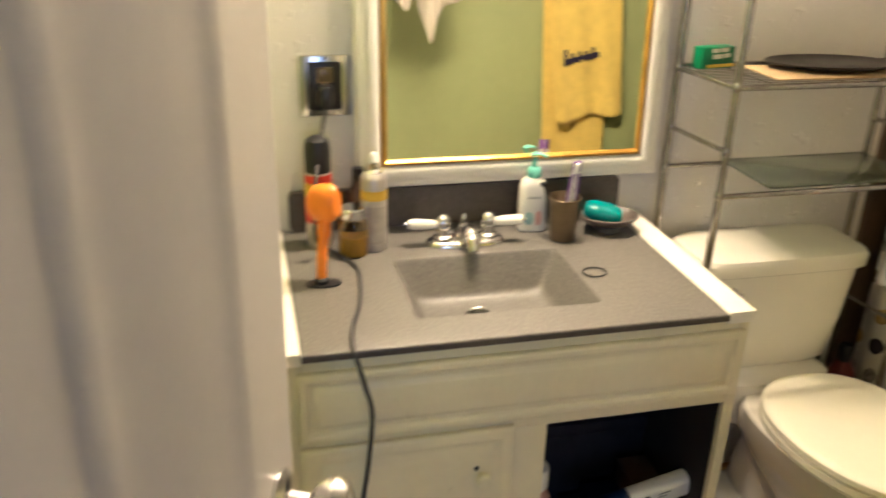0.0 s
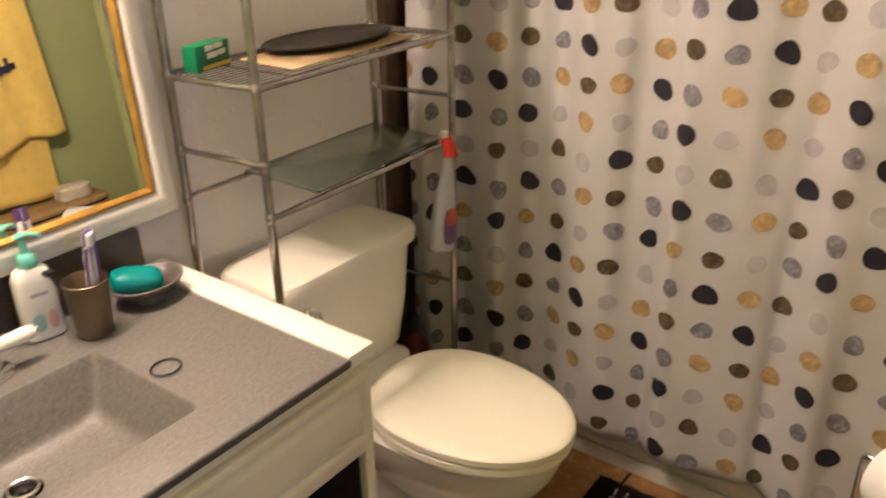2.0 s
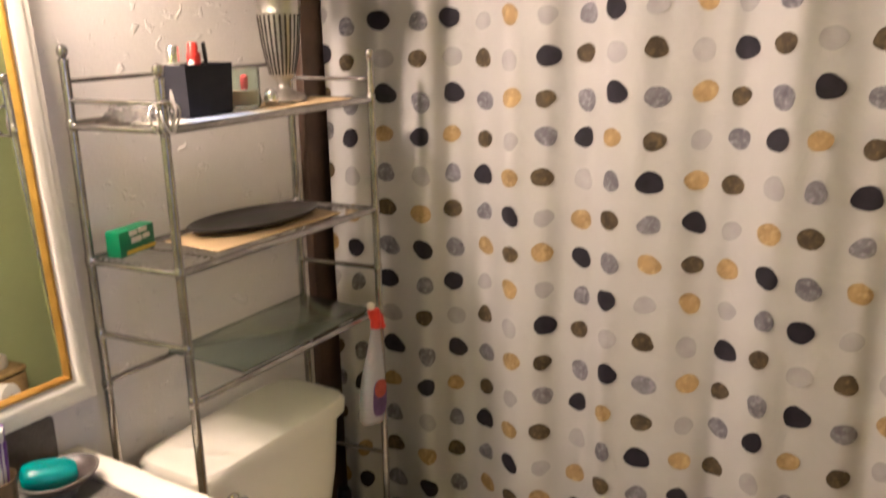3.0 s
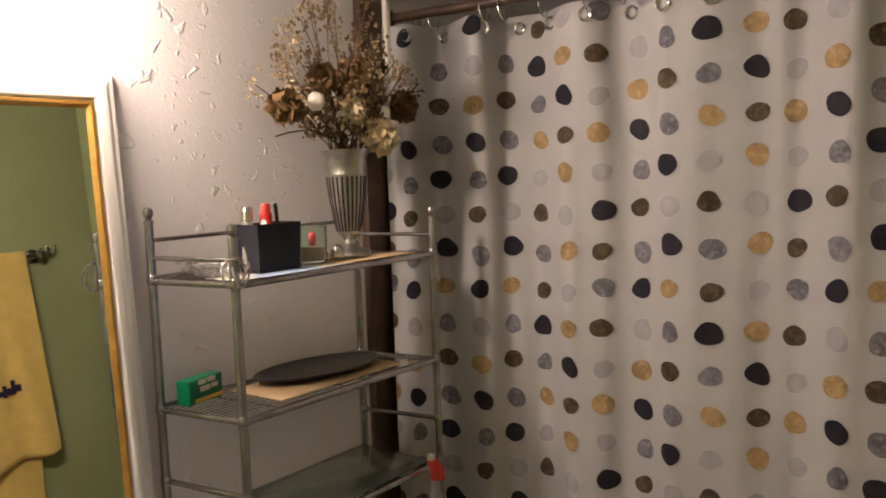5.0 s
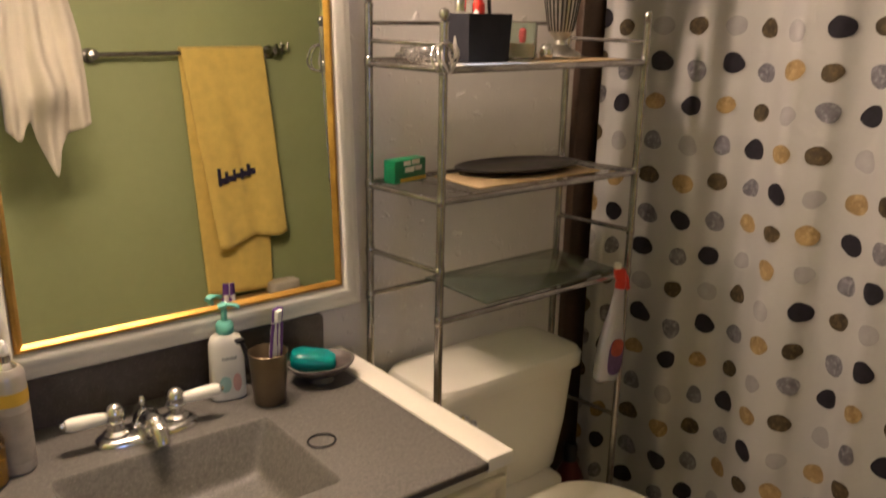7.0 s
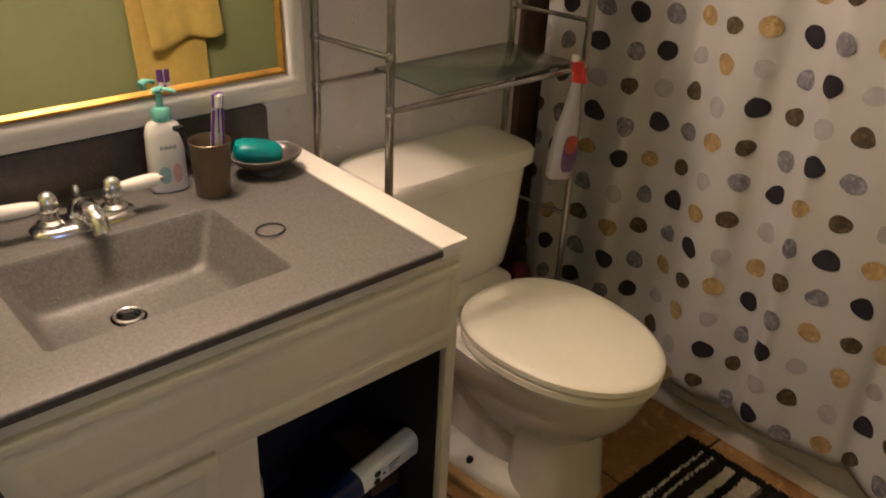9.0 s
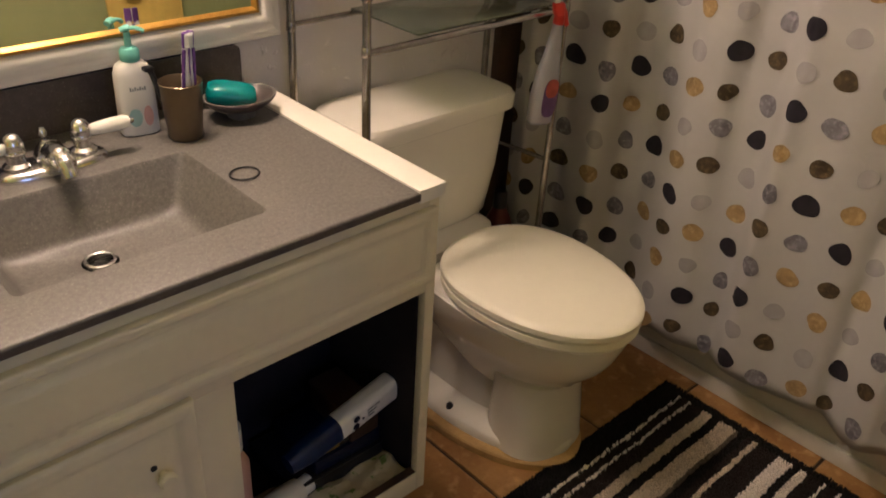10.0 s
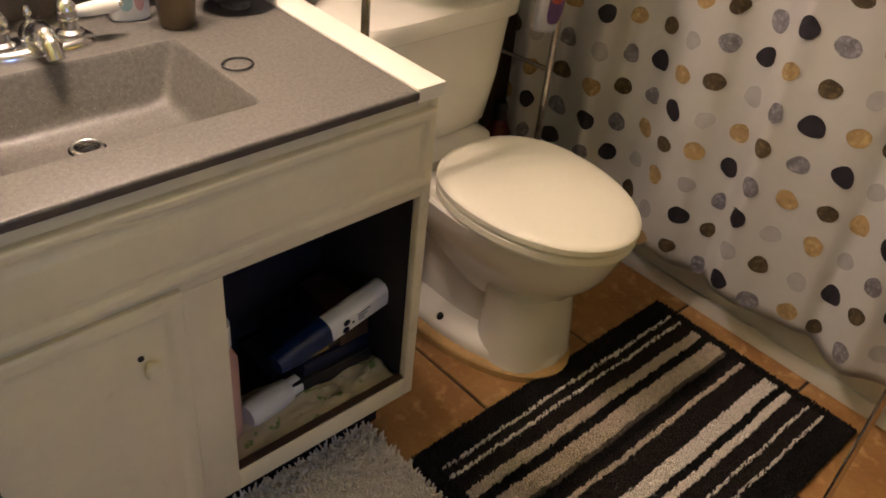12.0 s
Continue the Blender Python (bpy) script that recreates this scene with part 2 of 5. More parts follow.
M_D = [
    material("print_black", (0.013, 0.010, 0.018), 0.8, vary=0.5, scale=30),
    material("print_grey", (0.20, 0.19, 0.22), 0.8, vary=0.55, scale=40, spots=(90, (0.30, 0.29, 0.315), 0.50, 0.72), island=0.2),
    material("print_olive", (0.078, 0.054, 0.026), 0.8, vary=0.6, scale=40, spots=(90, (0.135, 0.096, 0.046), 0.50, 0.72), island=0.2),
    material("print_light_grey", (0.37, 0.355, 0.363), 0.8, vary=0.18, scale=34, island=0.08),
    material("print_tan", (0.38, 0.255, 0.112), 0.8, vary=0.45, scale=34, spots=(70, (0.49, 0.36, 0.18), 0.50, 0.76), island=0.15),
]

# ---- the shell of the room ----
WN, WS, WW, WE, CEIL = 2.57, 0.62, 0.80, 3.62, 2.36
ALC = 2.915
T = 0.12
structure("wall_north", box(WW - T, WE + T, WN, WN + T, 0, CEIL), M_WALL, "off-white knockdown plaster wall behind the vanity", "wall")
structure("wall_west", box(WW - T, WW, WS, WN, 0, CEIL), M_GREEN, "olive green painted side wall", "wall")
structure("tub_end_wall", box(2.85, WE, 0.96, 1.04, 0, CEIL), M_GREEN, "olive green wall at the end of the tub", "wall")
structure("wall_east", box(WE, WE + T, WS, WN, 0, CEIL), M_SHOWER, "grey shower wall behind the tub", "wall")
bm = box(WW - T, 0.80, WS - T, WS, 0, CEIL)
add_box(bm, 1.62, WE + T, WS - T, WS, 0, CEIL)
add_box(bm, 0.80, 1.62, WS - T, WS, 2.04, CEIL)
structure("wall_south", bm, M_GREEN, "olive green painted wall with the doorway", "wall")
structure("ceiling", box(WW - T, WE + T, WS - T, WN + T, CEIL, CEIL + 0.1), M_CEIL, "off-white textured ceiling", "ceiling")
floor = structure("floor", box(WW - T, WE + T, WS - T, WN, -0.1, -0.006), M_GROUT, "terracotta tile floor with dark grout joints", "floor")
structure("trim_board", box(2.678, 2.785, 2.545, WN, 0, 2.30, 0.004), M_BROWN, "dark brown wooden board beside the tub", "trim", True)
structure("trim_strip", box(2.758, 2.778, 2.530, 2.5445, 1.93, 2.358, 0.004), M_FRAME, "white trim strip on the brown board", "trim", True)
bm = box(0.80, 0.87, WS - 0.13, WS + 0.015, 0, 2.04, 0.004)
add_box(bm, 1.57, 1.64, WS - 0.13, WS + 0.015, 0, 2.04, 0.004)
add_box(bm, 0.80, 1.64, WS - 0.13, WS + 0.015, 2.045, 2.11, 0.004)
structure("door_casing", bm, M_FRAME, "white painted door casing", "trim", True)
# the hall behind the doorway
structure("hall_floor", box(-0.3, 2.6, -1.6, WS - T, -0.1, 0), M_BROWN, "dark wooden hall floor", "floor")
bm = box(-0.4, -0.3, -1.6, WS - T, 0, CEIL)
add_box(bm, 2.6, 2.7, -1.6, WS - T, 0, CEIL)
add_box(bm, -0.4, 0.45, -1.7, -1.6, 0, CEIL)
add_box(bm, 1.35, 2.7, -1.7, -1.6, 0, CEIL)
add_box(bm, 0.45, 1.35, -1.7, -1.6, 0, 0.9)
add_box(bm, 0.45, 1.35, -1.7, -1.6, 2.0, CEIL)
structure("hall_wall", bm, M_HALL, "pale hall wall with a window opening", "wall")
structure("hall_ceiling", box(-0.4, 2.7, -1.7, WS - T, CEIL, CEIL + 0.1), M_CEIL, "white hall ceiling", "ceiling")

# ---- the open door ----


def panel_door(width=0.80, height=2.02):
    door = tagged(new("door_1"), "cream painted panel door, standing open", "door", "", "structure")
    door.matrix_basis = pose(0.819, 0.685, 0.008, 0, 0, 72.7)
    bm = box(0, width, -0.0175, 0.0175, 0, height, 0.003)
    part("door_leaf", bm, M_DOOR, door)
    for z0, z1 in ((0.22, 0.84), (1.00, 1.90)):
        for x0, x1 in ((0.115, 0.365), (0.435, 0.685)):
            for s in (-1, 1):
                prof = [(0.0, 0.0170), (0.010, 0.0205), (0.022, 0.0215), (0.034, 0.0190), (0.044, 0.0176), (0.060, 0.0180), (0.100, 0.0210), (0.108, 0.0212)]
                rings = [[Vector((x0 + i, d * s, z0 + i)), Vector((x1 - i, d * s, z0 + i)), Vector((x1 - i, d * s, z1 - i)), Vector((x0 + i, d * s, z1 - i))] for i, d in prof]
                part("panel_moulding", add_loft(bmesh.new(), rings, False, True), M_DOOR, door)
    for s in (-1, 1):
        k = part("door_knob", lathe([(0.031, 0), (0.031, 0.004), (0.026, 0.010), (0.013, 0.012), (0.011, 0.030), (0.020, 0.036), (0.027, 0.046), (0.0275, 0.056), (0.022, 0.066), (0.010, 0.071), (0, 0.072)], 28, (width - 0.062, 0.0175 * s, 1.070), (0, s, 0)), M_CHROME, door, "polished metal door knob")
    part("latch_plate", box(width - 0.001, width + 0.0015, -0.012, 0.012, 1.040, 1.100), M_CHROME_D, door)
    return door


panel_door()

# ---- bathtub behind the curtain ----
tub = thing("bathtub", "white enamel bathtub behind the shower curtain", "bathtub")
bm = box(ALC, ALC + 0.055, 1.05, WN - 0.01, 0, 0.40, 0.012, 3)
add_box(bm, WE - 0.06, WE - 0.005, 1.05, WN - 0.01, 0, 0.40, 0.012, 3)
part("tub_wall", bm, M_TUB, tub)
for y0 in (1.05, WN - 0.10):
    part("tub_end", box(ALC + 0.055, WE - 0.06, y0, y0 + 0.09, 0, 0.40, 0.01), M_TUB, tub)
part("tub_floor", box(ALC + 0.05, WE - 0.05, 1.14, WN - 0.09, 0.0, 0.09), M_TUB, tub)
part("tub_foot_trim", box(ALC - 0.012, ALC - 0.001, 1.05, WN - 0.01, 0, 0.05, 0.004), M_TUB, tub)

# ---- shower curtain ----
EYE_NOM, X_NOM = (1.125, 1.13, 1.60), 2.85
COL_Y = [2.625, 2.55, 2.438, 2.331, 2.236, 2.147, 2.084, 1.994, 1.895, 1.837, 1.747, 1.646, 1.573, 1.499, 1.423, 1.328, 1.25, 1.164, 1.084]
FOLD = [-0.02, -0.005, 0.042, -0.020, 0.0, 0.018, -0.02, -0.010, 0.014, -0.016, -0.006, 0.006, 0.016, -0.016, -0.004, 0.01, 0.02, -0.015, 0.0]


def hermite(values, s):
    i = max(0, min(len(values) - 2, int(math.floor(s))))
    f = s - i
    a, b = values[i], values[i + 1]
    m0 = (b - values[i - 1]) / 2 if i > 0 else b - a
    m1 = (values[i + 2] - a) / 2 if i + 2 < len(values) else b - a
    return (2 * f ** 3 - 3 * f ** 2 + 1) * a + (f ** 3 - 2 * f ** 2 + f) * m0 + (-2 * f ** 3 + 3 * f ** 2) * b + (f ** 3 - f ** 2) * m1


def curtain_point(s, z):
    """s counts the printed columns from the wall; z is the height."""
    yn = hermite(COL_Y, s)
    h = max(0.0, min(1.0, z / 1.95))
    base = 2.885 - 0.085 * (1 - h) ** 1.6
    near = max(0.0, min(1.0, (yn - 2.22) / 0.25))
    base -= 0.10 * near * near * (3 - 2 * near)
    x = base + hermite(FOLD, s) * (1.15 + 0.6 * h) + 0.006 * math.sin(3.1 * s + 4 * z) * (1 - 0.6 * h)
    x += 0.012 * h ** 6 * math.sin(s * 3.6) + 0.0018 * math.sin(s * 5.3 + 1.3 * math.sin(3 * z))
    x += 0.0013 * math.sin(6.9 * s + 0.6 * math.sin(1.7 * z))
    k = (x - EYE_NOM[0]) / (X_NOM - EYE_NOM[0])
    return Vector((x, min(WN - 0.03, EYE_NOM[1] + (yn - EYE_NOM[1]) * k), z))


def shower_curtain():
    ob = thing("shower_curtain", "white shower curtain printed with black, grey, tan and olive dots", "shower curtain")
    z0, z1, S = 0.17, 2.022, len(COL_Y) - 1
    ns, nz = 540, 60
    bm = bmesh.new()
    rows = []
    for j in range(nz + 1):
        row = []
        for i in range(ns + 1):
            s = S * i / ns
            zz = z0 + (z1 - z0) * j / nz
            if j == 0:
                zz += 0.006 * math.sin(s * 2.3)
            row.append(bm.verts.new(curtain_point(s, zz)))
        rows.append(row)
    for j in range(nz):
        for i in range(ns):
            bm.faces.new((rows[j][i], rows[j + 1][i], rows[j + 1][i + 1], rows[j][i + 1]))
    sheet = part("fabric", bm, M_CURTAIN, ob)
    mod = sheet.modifiers.new("thickness", "SOLIDIFY")
    mod.thickness, mod.offset = 0.0012, -1
    # hem and top band
    for za, zb in ((z0 + 0.028, z0 + 0.030), (z1 - 0.032, z1 - 0.030)):
        bm = bmesh.new()
        ra = [[curtain_point(S * i / ns, z) + Vector((-0.0015, 0, 0)) for i in range(ns + 1)] for z in (za, zb)]
        va = [[bm.verts.new(p) for p in r] for r in ra]
        for i in range(ns):
            bm.faces.new((va[0][i], va[1][i], va[1][i + 1], va[0][i + 1]))
        part("seam", bm, M_CURTAIN, ob)
    # printed dots, five columns by seven rows in the repeat
    order = ["AGOGALT", "OGALATG", "GTLOGOA", "AOTLTLT", "LTLAOGO"]
    kinds = {"A": 0, "G": 1, "O": 2, "L": 3, "T": 4}
    first = [1.831, 1.7116, 1.819, 1.7221, 1.8226, 1.8092, 1.8176, 1.8174, 1.7331, 1.8345, 1.8405, 1.8429, 1.8401, 1.7565, 1.8769, 1.8703, 1.836, 1.836, 1.756]
    step = [0.092, 0.0902, 0.092, 0.0907, 0.0914, 0.0900, 0.0903, 0.0890, 0.0904, 0.0905, 0.0913, 0.0907, 0.0907, 0.0907, 0.0957, 0.0961, 0.091, 0.090, 0.0905]
    # millimetres by which each dot of the repeat sits higher, and nearer the wall, than an even grid
    high = [(0, -3, 5, -2, 3, 0, -3), (0, -3, -3, 1, 7, 2, -5), (-3, 3, 1, 5, -2, -3, -4), (1, -1, 5, -6, 2, -4, 0), (-5, 0, 0, 4, -1, 3, -2)]
    aside = [(1, -4, 1, -2, 1, 1, 3), (2, -1, 3, -2, -5, 4, 0), (0, -2, 3, 2, -3, -2, 2), (1, -1, 1, 2, -5, -1, 2), (2, 3, -2, -3, 1, -4, 5)]
    rnd = random.Random(7)
    wob = {}
    for k in range(5):
        for r in range(7):
            wob[k, r] = (high[k][r] / 1000, -aside[k][r] / 90, rnd.uniform(0.9, 1.1), rnd.uniform(-0.6, 0.6), [rnd.uniform(-0.11, 0.11) for _ in range(4)])
    bms = [bmesh.new() for _ in range(5)]
    for c in range(len(COL_Y)):
        k = (c - 3) % 5 if c >= 3 else (0 if c == 1 else (1 if c == 2 else 4))
        for r in range(-3, 20):
            colour = kinds[order[k][r % 7]]
            dz, ds, size, turn, lump = wob[k, r % 7]
            zc = first[c] - r * step[c] + dz
            if not (z0 + 0.02 < zc < z1 - 0.02):
                continue
            wid = (0.325, 0.295, 0.285, 0.285, 0.295)[colour] * size
            hei = (0.0258, 0.0232, 0.022, 0.0228, 0.0232)[colour] * (0.5 + 0.5 * size)
            b = bms[colour]
            rings = []
            for q in (0.0, 0.34, 0.67, 1.0):
                ring = []
                for a in range(20):
                    t = 2 * math.pi * a / 20
                    rr = q * (1 + lump[0] * math.cos(t + 1) + lump[1] * math.cos(2 * t + turn * 5) + lump[2] * math.sin(3 * t) * 0.6 + 0.02 * math.sin(5 * t + c))
                    u, v = math.cos(t), math.sin(t)
                    u, v = u * math.cos(turn) - v * math.sin(turn) * 0.6, u * math.sin(turn) * 0.6 + v * math.cos(turn)
                    ss, zz = c + ds + rr * wid * u, zc + rr * hei * v
                    ss = max(0.0, min(S, ss))
                    ring.append(curtain_point(ss, zz) + Vector((-0.0030, -0.0014, 0)))
                    if q == 0.0:
                        break
                rings.append(ring)
            centre = b.verts.new(rings[0][0])
            loops = [[b.verts.new(p) for p in ring] for ring in rings[1:]]
            for a in range(20):
                n = (a + 1) % 20
                b.faces.new((centre, loops[0][n], loops[0][a]))
                for r1, r2 in zip(loops, loops[1:]):
                    b.faces.new((r1[a], r1[n], r2[n], r2[a]))
    for b, m, nm in zip(bms, M_D, ("black", "grey", "olive", "light_grey", "tan")):
        d = part("printed_dots", b, m, ob, nm.replace("_", " ") + " printed dots", True)
        d["kind"] = "stuff"
    # eyelets at the top
    for i in range(20):
        s = 1.1 + i * 1.12
        if s > S - 0.2:
            break
        p = curtain_point(s, 1.992) + Vector((-0.004, 0, 0))
        bm = bmesh.new()
        ringp = [p + Vector((0, 0.013 * math.cos(2 * math.pi * a / 20), 0.013 * math.sin(2 * math.pi * a / 20))) for a in range(21)]
        add_sweep(bm, ringp, 0.0045, 8)
        part("eyelet", bm, M_CHROME, ob, "chrome eyelet")
    return ob


shower_curtain()
rod = thing("curtain_rod", "dark bronze shower curtain rod fixed to the walls", "curtain rod")
part("rod", bar((2.878, 1.044, 2.048), (2.80, WN - 0.004, 2.048), 0.0125, 20), M_BROWN, rod)
for y, s, x in ((WN - 0.003, -1, 2.80), (1.043, 1, 2.878)):
    part("flange", lathe([(0.032, 0), (0.032, 0.006), (0.022, 0.016), (0.015, 0.018)], 24, (x, y, 2.048), (0, s, 0)), M_CHROME_D, rod)
for i in range(15):
    s = 1.1 + i * 1.12
    p = curtain_point(s, 2.0)
    bm = bmesh.new()
    c = Vector((2.85 if p.y < 2.2 else 2.82, p.y, 2.028))
    add_sweep(bm, [c + Vector((0.02 * math.cos(2 * math.pi * a / 20), 0.004 * math.sin(2 * math.pi * a / 20), 0.026 * math.sin(2 * math.pi * a / 20))) for a in range(21)], 0.0022, 6)
    part("curtain_ring", bm, M_CHROME, rod, "metal curtain ring")

# ---- vanity ----
VX0, VX1, VY0, VH = 1.064, 1.987, 2.018, 0.86
van = thing("vanity_cabinet", "cream painted vanity cabinet with one door missing", "cabinet")
YB = WN - 0.004
part("side_panel", box(VX0, VX0 + 0.018, VY0 + 0.018, YB, 0.15, 0.835), M_CAB, van)
part("side_panel", box(VX1 - 0.018, VX1, VY0 + 0.018, YB, 0.15, 0.835), M_CAB, van)
part("end_strip", box(VX0 - 0.002, VX0 + 0.052, VY0 - 0.012, YB, 0.836, 0.861, 0.002), M_STRIP_LIT, van, "cream wooden strip along the counter's end")
part("end_strip", box(VX1 - 0.056, VX1 + 0.002, VY0 - 0.012, YB, 0.836, 0.861, 0.002), M_STRIP_LIT, van, "cream wooden strip along the counter's end")
OX0, OX1, OZ0, OZ1 = 1.582, 1.965, 0.198, 0.645
for a in ((VX0, 1.120, 0.15, 0.841), (1.505, OX0, 0.15, OZ1), (OX1, VX1, 0.15, 0.841)):
    part("stile", box(a[0], a[1], VY0, VY0 + 0.018, a[2], a[3], 0.0015), M_CAB, van)
part("top_rail", box(1.120, OX1, VY0, VY0 + 0.018, OZ1, 0.841, 0.0015), M_CAB, van)
part("bottom_rail", box(1.120, 1.505, VY0, VY0 + 0.018, 0.15, OZ0, 0.0015), M_CAB, van)
part("bottom_rail", box(OX0, OX1, VY0, VY0 + 0.018, 0.15, OZ0, 0.0015), M_CAB, van)
# thin dark brown strip on the rail's top face
part("rail_cap", box(OX0 + 0.001, OX1 - 0.001, VY0 + 0.003, VY0 + 0.020, OZ0 + 0.0002, OZ0 + 0.003), M_BROWN, van, "dark brown strip along the top of the rail")
# toe and inside boards carry their shade as colour
part("toe_board", box(VX0 + 0.02, VX1 - 0.02, VY0 + 0.085, VY0 + 0.10, 0.0, 0.15), M_CAB_SHADE, van)
part("bottom_board", box(VX0 + 0.02, VX1 - 0.02, VY0 + 0.02, YB, 0.165, 0.180), M_CAB_SHADE, van)
part("back_board", box(VX0 + 0.02, VX1 - 0.02, YB - 0.008, YB, 0.18, 0.72), M_CAB_SHADE, van)
part("inner_lining", box(VX1 - 0.023, VX1 - 0.0185, VY0 + 0.02, YB - 0.01, 0.181, 0.72), M_CAB_SHADE, van)
part("divider", box(1.50, 1.515, VY0 + 0.02, YB - 0.01, 0.181, 0.72), M_CAB_SHADE, van)


def raised_panel(bm, x0, x1, z0, z1, y, bead):
    """A slab with a raised bead round a sunk field, its face towards -y."""
    prof = [(0, 0.0), (0.0, -0.009), (0.003, -0.0135), (0.007, -0.015), (0.016, -0.015), (0.020, -0.013), (0.024, -0.0085), (0.030, -0.0075), (0.034, -0.009), (0.040, -0.0135), (0.048, -0.0150)]
    rings = [[Vector((x0 + i * bead, y + d, z0 + i * bead)), Vector((x1 - i * bead, y + d, z0 + i * bead)), Vector((x1 - i * bead, y + d, z1 - i * bead)), Vector((x0 + i * bead, y + d, z1 - i * bead))] for i, d in prof]
    return add_loft(bm, rings)


part("drawer_front", raised_panel(bmesh.new(), 1.106, 1.975, 0.672, 0.818, VY0 - 0.0005, 0.9), M_CAB, van, "fixed cream false drawer front", True)
dr = part("door", raised_panel(bmesh.new(), 1.108, 1.512, 0.190, 0.657, VY0 - 0.0005, 1.2), M_CAB, van, "cream panelled cabinet door")
part("knob", lathe([(0.006, 0), (0.006, 0.008), (0.013, 0.013), (0.0145, 0.019), (0.011, 0.025), (0, 0.027)], 20, (1.449, VY0 - 0.0155, 0.556), (0, -1, 0)), M_CAB, dr)
part("screw_hole", lathe([(0.005, 0), (0.005, 0.002), (0.0, 0.0022)], 12, (1.438, VY0 - 0.0152, 0.574), (0, -1, 0)), M_BLACK, dr)

# ---- countertop with moulded sink ----
counter = thing("countertop", "speckled grey solid-surface countertop with moulded sink", "countertop")
CX0, CX1, CY0, CY1 = 1.117, 1.930, 2.002, 2.552
SX0, SX1, SY0, SY1 = 1.337, 1.708, 2.096, 2.362
TH = 0.015


def rounded_rect(x0, x1, y0, y1, r, z, n=5):
    pts = []
    for cx, cy, a in ((x1 - r, y1 - r, 0), (x0 + r, y1 - r, 90), (x0 + r, y0 + r, 180), (x1 - r, y0 + r, 270)):
        for i in range(n + 1):
            t = radians(a + 90 * i / n)
            pts.append(Vector((cx + r * math.cos(t), cy + r * math.sin(t), z)))
    return pts


def outer_match(ring, x0, x1, y0, y1, z):
    cx, cy = (SX0 + SX1) / 2, (SY0 + SY1) / 2
    out = []
    n = len(ring) // 4
    for k, p in enumerate(ring):
        q = k // n
        a = (k % n) / (n - 1)
        corner = [(x1, y1), (x0, y1), (x0, y0), (x1, y0)][q]
        out.append(Vector((corner[0], corner[1], z)) if abs(a - 0.5) < 0.11 else Vector((corner[0], p.y, z)) if (a < 0.5) == (q % 2 == 0) else Vector((p.x, corner[1], z)))
    return out


n = 5
top_in = rounded_rect(SX0, SX1, SY0, SY1, 0.012, VH - 0.0, n)
bm = bmesh.new()
o = outer_match(top_in, CX0, CX1, CY0, CY1, VH)
rings = [[v + Vector((0, 0, -TH)) for v in o], *[[Vector((min(max(v.x, CX0 + e), CX1 - e), min(max(v.y, CY0 + e), CY1), VH - d)) for v in o] for e, d in ((0.0, 0.0045), (0.0009, 0.0020), (0.0026, 0.0005), (0.0050, 0.0))], top_in]
add_loft(bm, rings, False, False)
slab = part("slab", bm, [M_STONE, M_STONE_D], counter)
# faces of the slab that point sideways take the darker grey
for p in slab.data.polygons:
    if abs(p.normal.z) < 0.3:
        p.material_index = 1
bm = bmesh.new()
lev = [(0.0, 0.0, 0.012), (0.0015, 0.0012, 0.012), (0.004, 0.006, 0.012), (0.036, 0.068, 0.016), (0.042, 0.078, 0.022), (0.054, 0.084, 0.030)]
rings = [rounded_rect(SX0 + a, SX1 - a, SY0 + a * 0.7, SY1 - a, r, VH - d, n) for a, d, r in lev]
rings.append(rounded_rect(1.475, 1.53, 2.225, 2.28, 0.027, VH - 0.089, n))
add_loft(bm, list(rings), False, False)
part("basin", bm, M_STONE, counter, "moulded grey sink basin")
part("drain", lathe([(0.0245, -0.001), (0.0242, 0.002), (0.0215, 0.0038), (0.0188, 0.0028), (0.0170, -0.004), (0.0160, -0.024), (0.0, -0.025)], 32, (1.5025, 2.2525, VH - 0.0868), None, 1, 1, False), M_CHROME, counter, "chrome drain ring")
part("drain_stopper", lathe([(0.0125, -0.022), (0.013, -0.018), (0.006, -0.014), (0, -0.0135)], 20, (1.5025, 2.2525, VH - 0.0868)), M_BLACK, counter)
bm = bmesh.new()
ring = rounded_rect(1.135, 1.936, 0.8605, 0.955, 0.014, 0)
add_loft(bm, [[Vector((p.x, y, p.y)) for p in ring] for y in (2.566, 2.548, 2.5465)], True, True)
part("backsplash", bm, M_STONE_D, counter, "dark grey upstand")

# ---- faucet ----
fc = thing("faucet", "chrome basin faucet with white porcelain lever handles", "faucet", at=(1.515, 2.425, VH))
part("base_plate", outline_loft(bmesh.new(), [(0.0, 0, 0, 0.088, 0.036, 2.7), (0.006, 0, 0, 0.088, 0.036, 2.7), (0.011, 0, 0, 0.085, 0.033, 2.7), (0.0145, 0, 0, 0.078, 0.027, 2.7), (0.016, 0, 0, 0.062, 0.018, 2.7)], 56), M_CHROME, fc)
part("spout_body", lathe([(0.026, 0.016), (0.025, 0.026), (0.020, 0.038), (0.013, 0.046), (0, 0.048)], 28), M_CHROME, fc)
bm = sweep(smooth_path([(0, 0.0, 0.024), (0, -0.024, 0.034), (0, -0.050, 0.034), (0, -0.069, 0.026), (0, -0.077, 0.012)]), [0.019] * 8 + [0.0175] * 8 + [0.0155] * 8 + [0.0135] * 9, 18)
part("spout", bm, M_CHROME, fc)
part("lift_rod", lathe([(0.003, 0.03), (0.003, 0.046), (0.0065, 0.049), (0.007, 0.056), (0.004, 0.062), (0, 0.063)], 16, (0, 0.020, 0)), M_CHROME, fc)
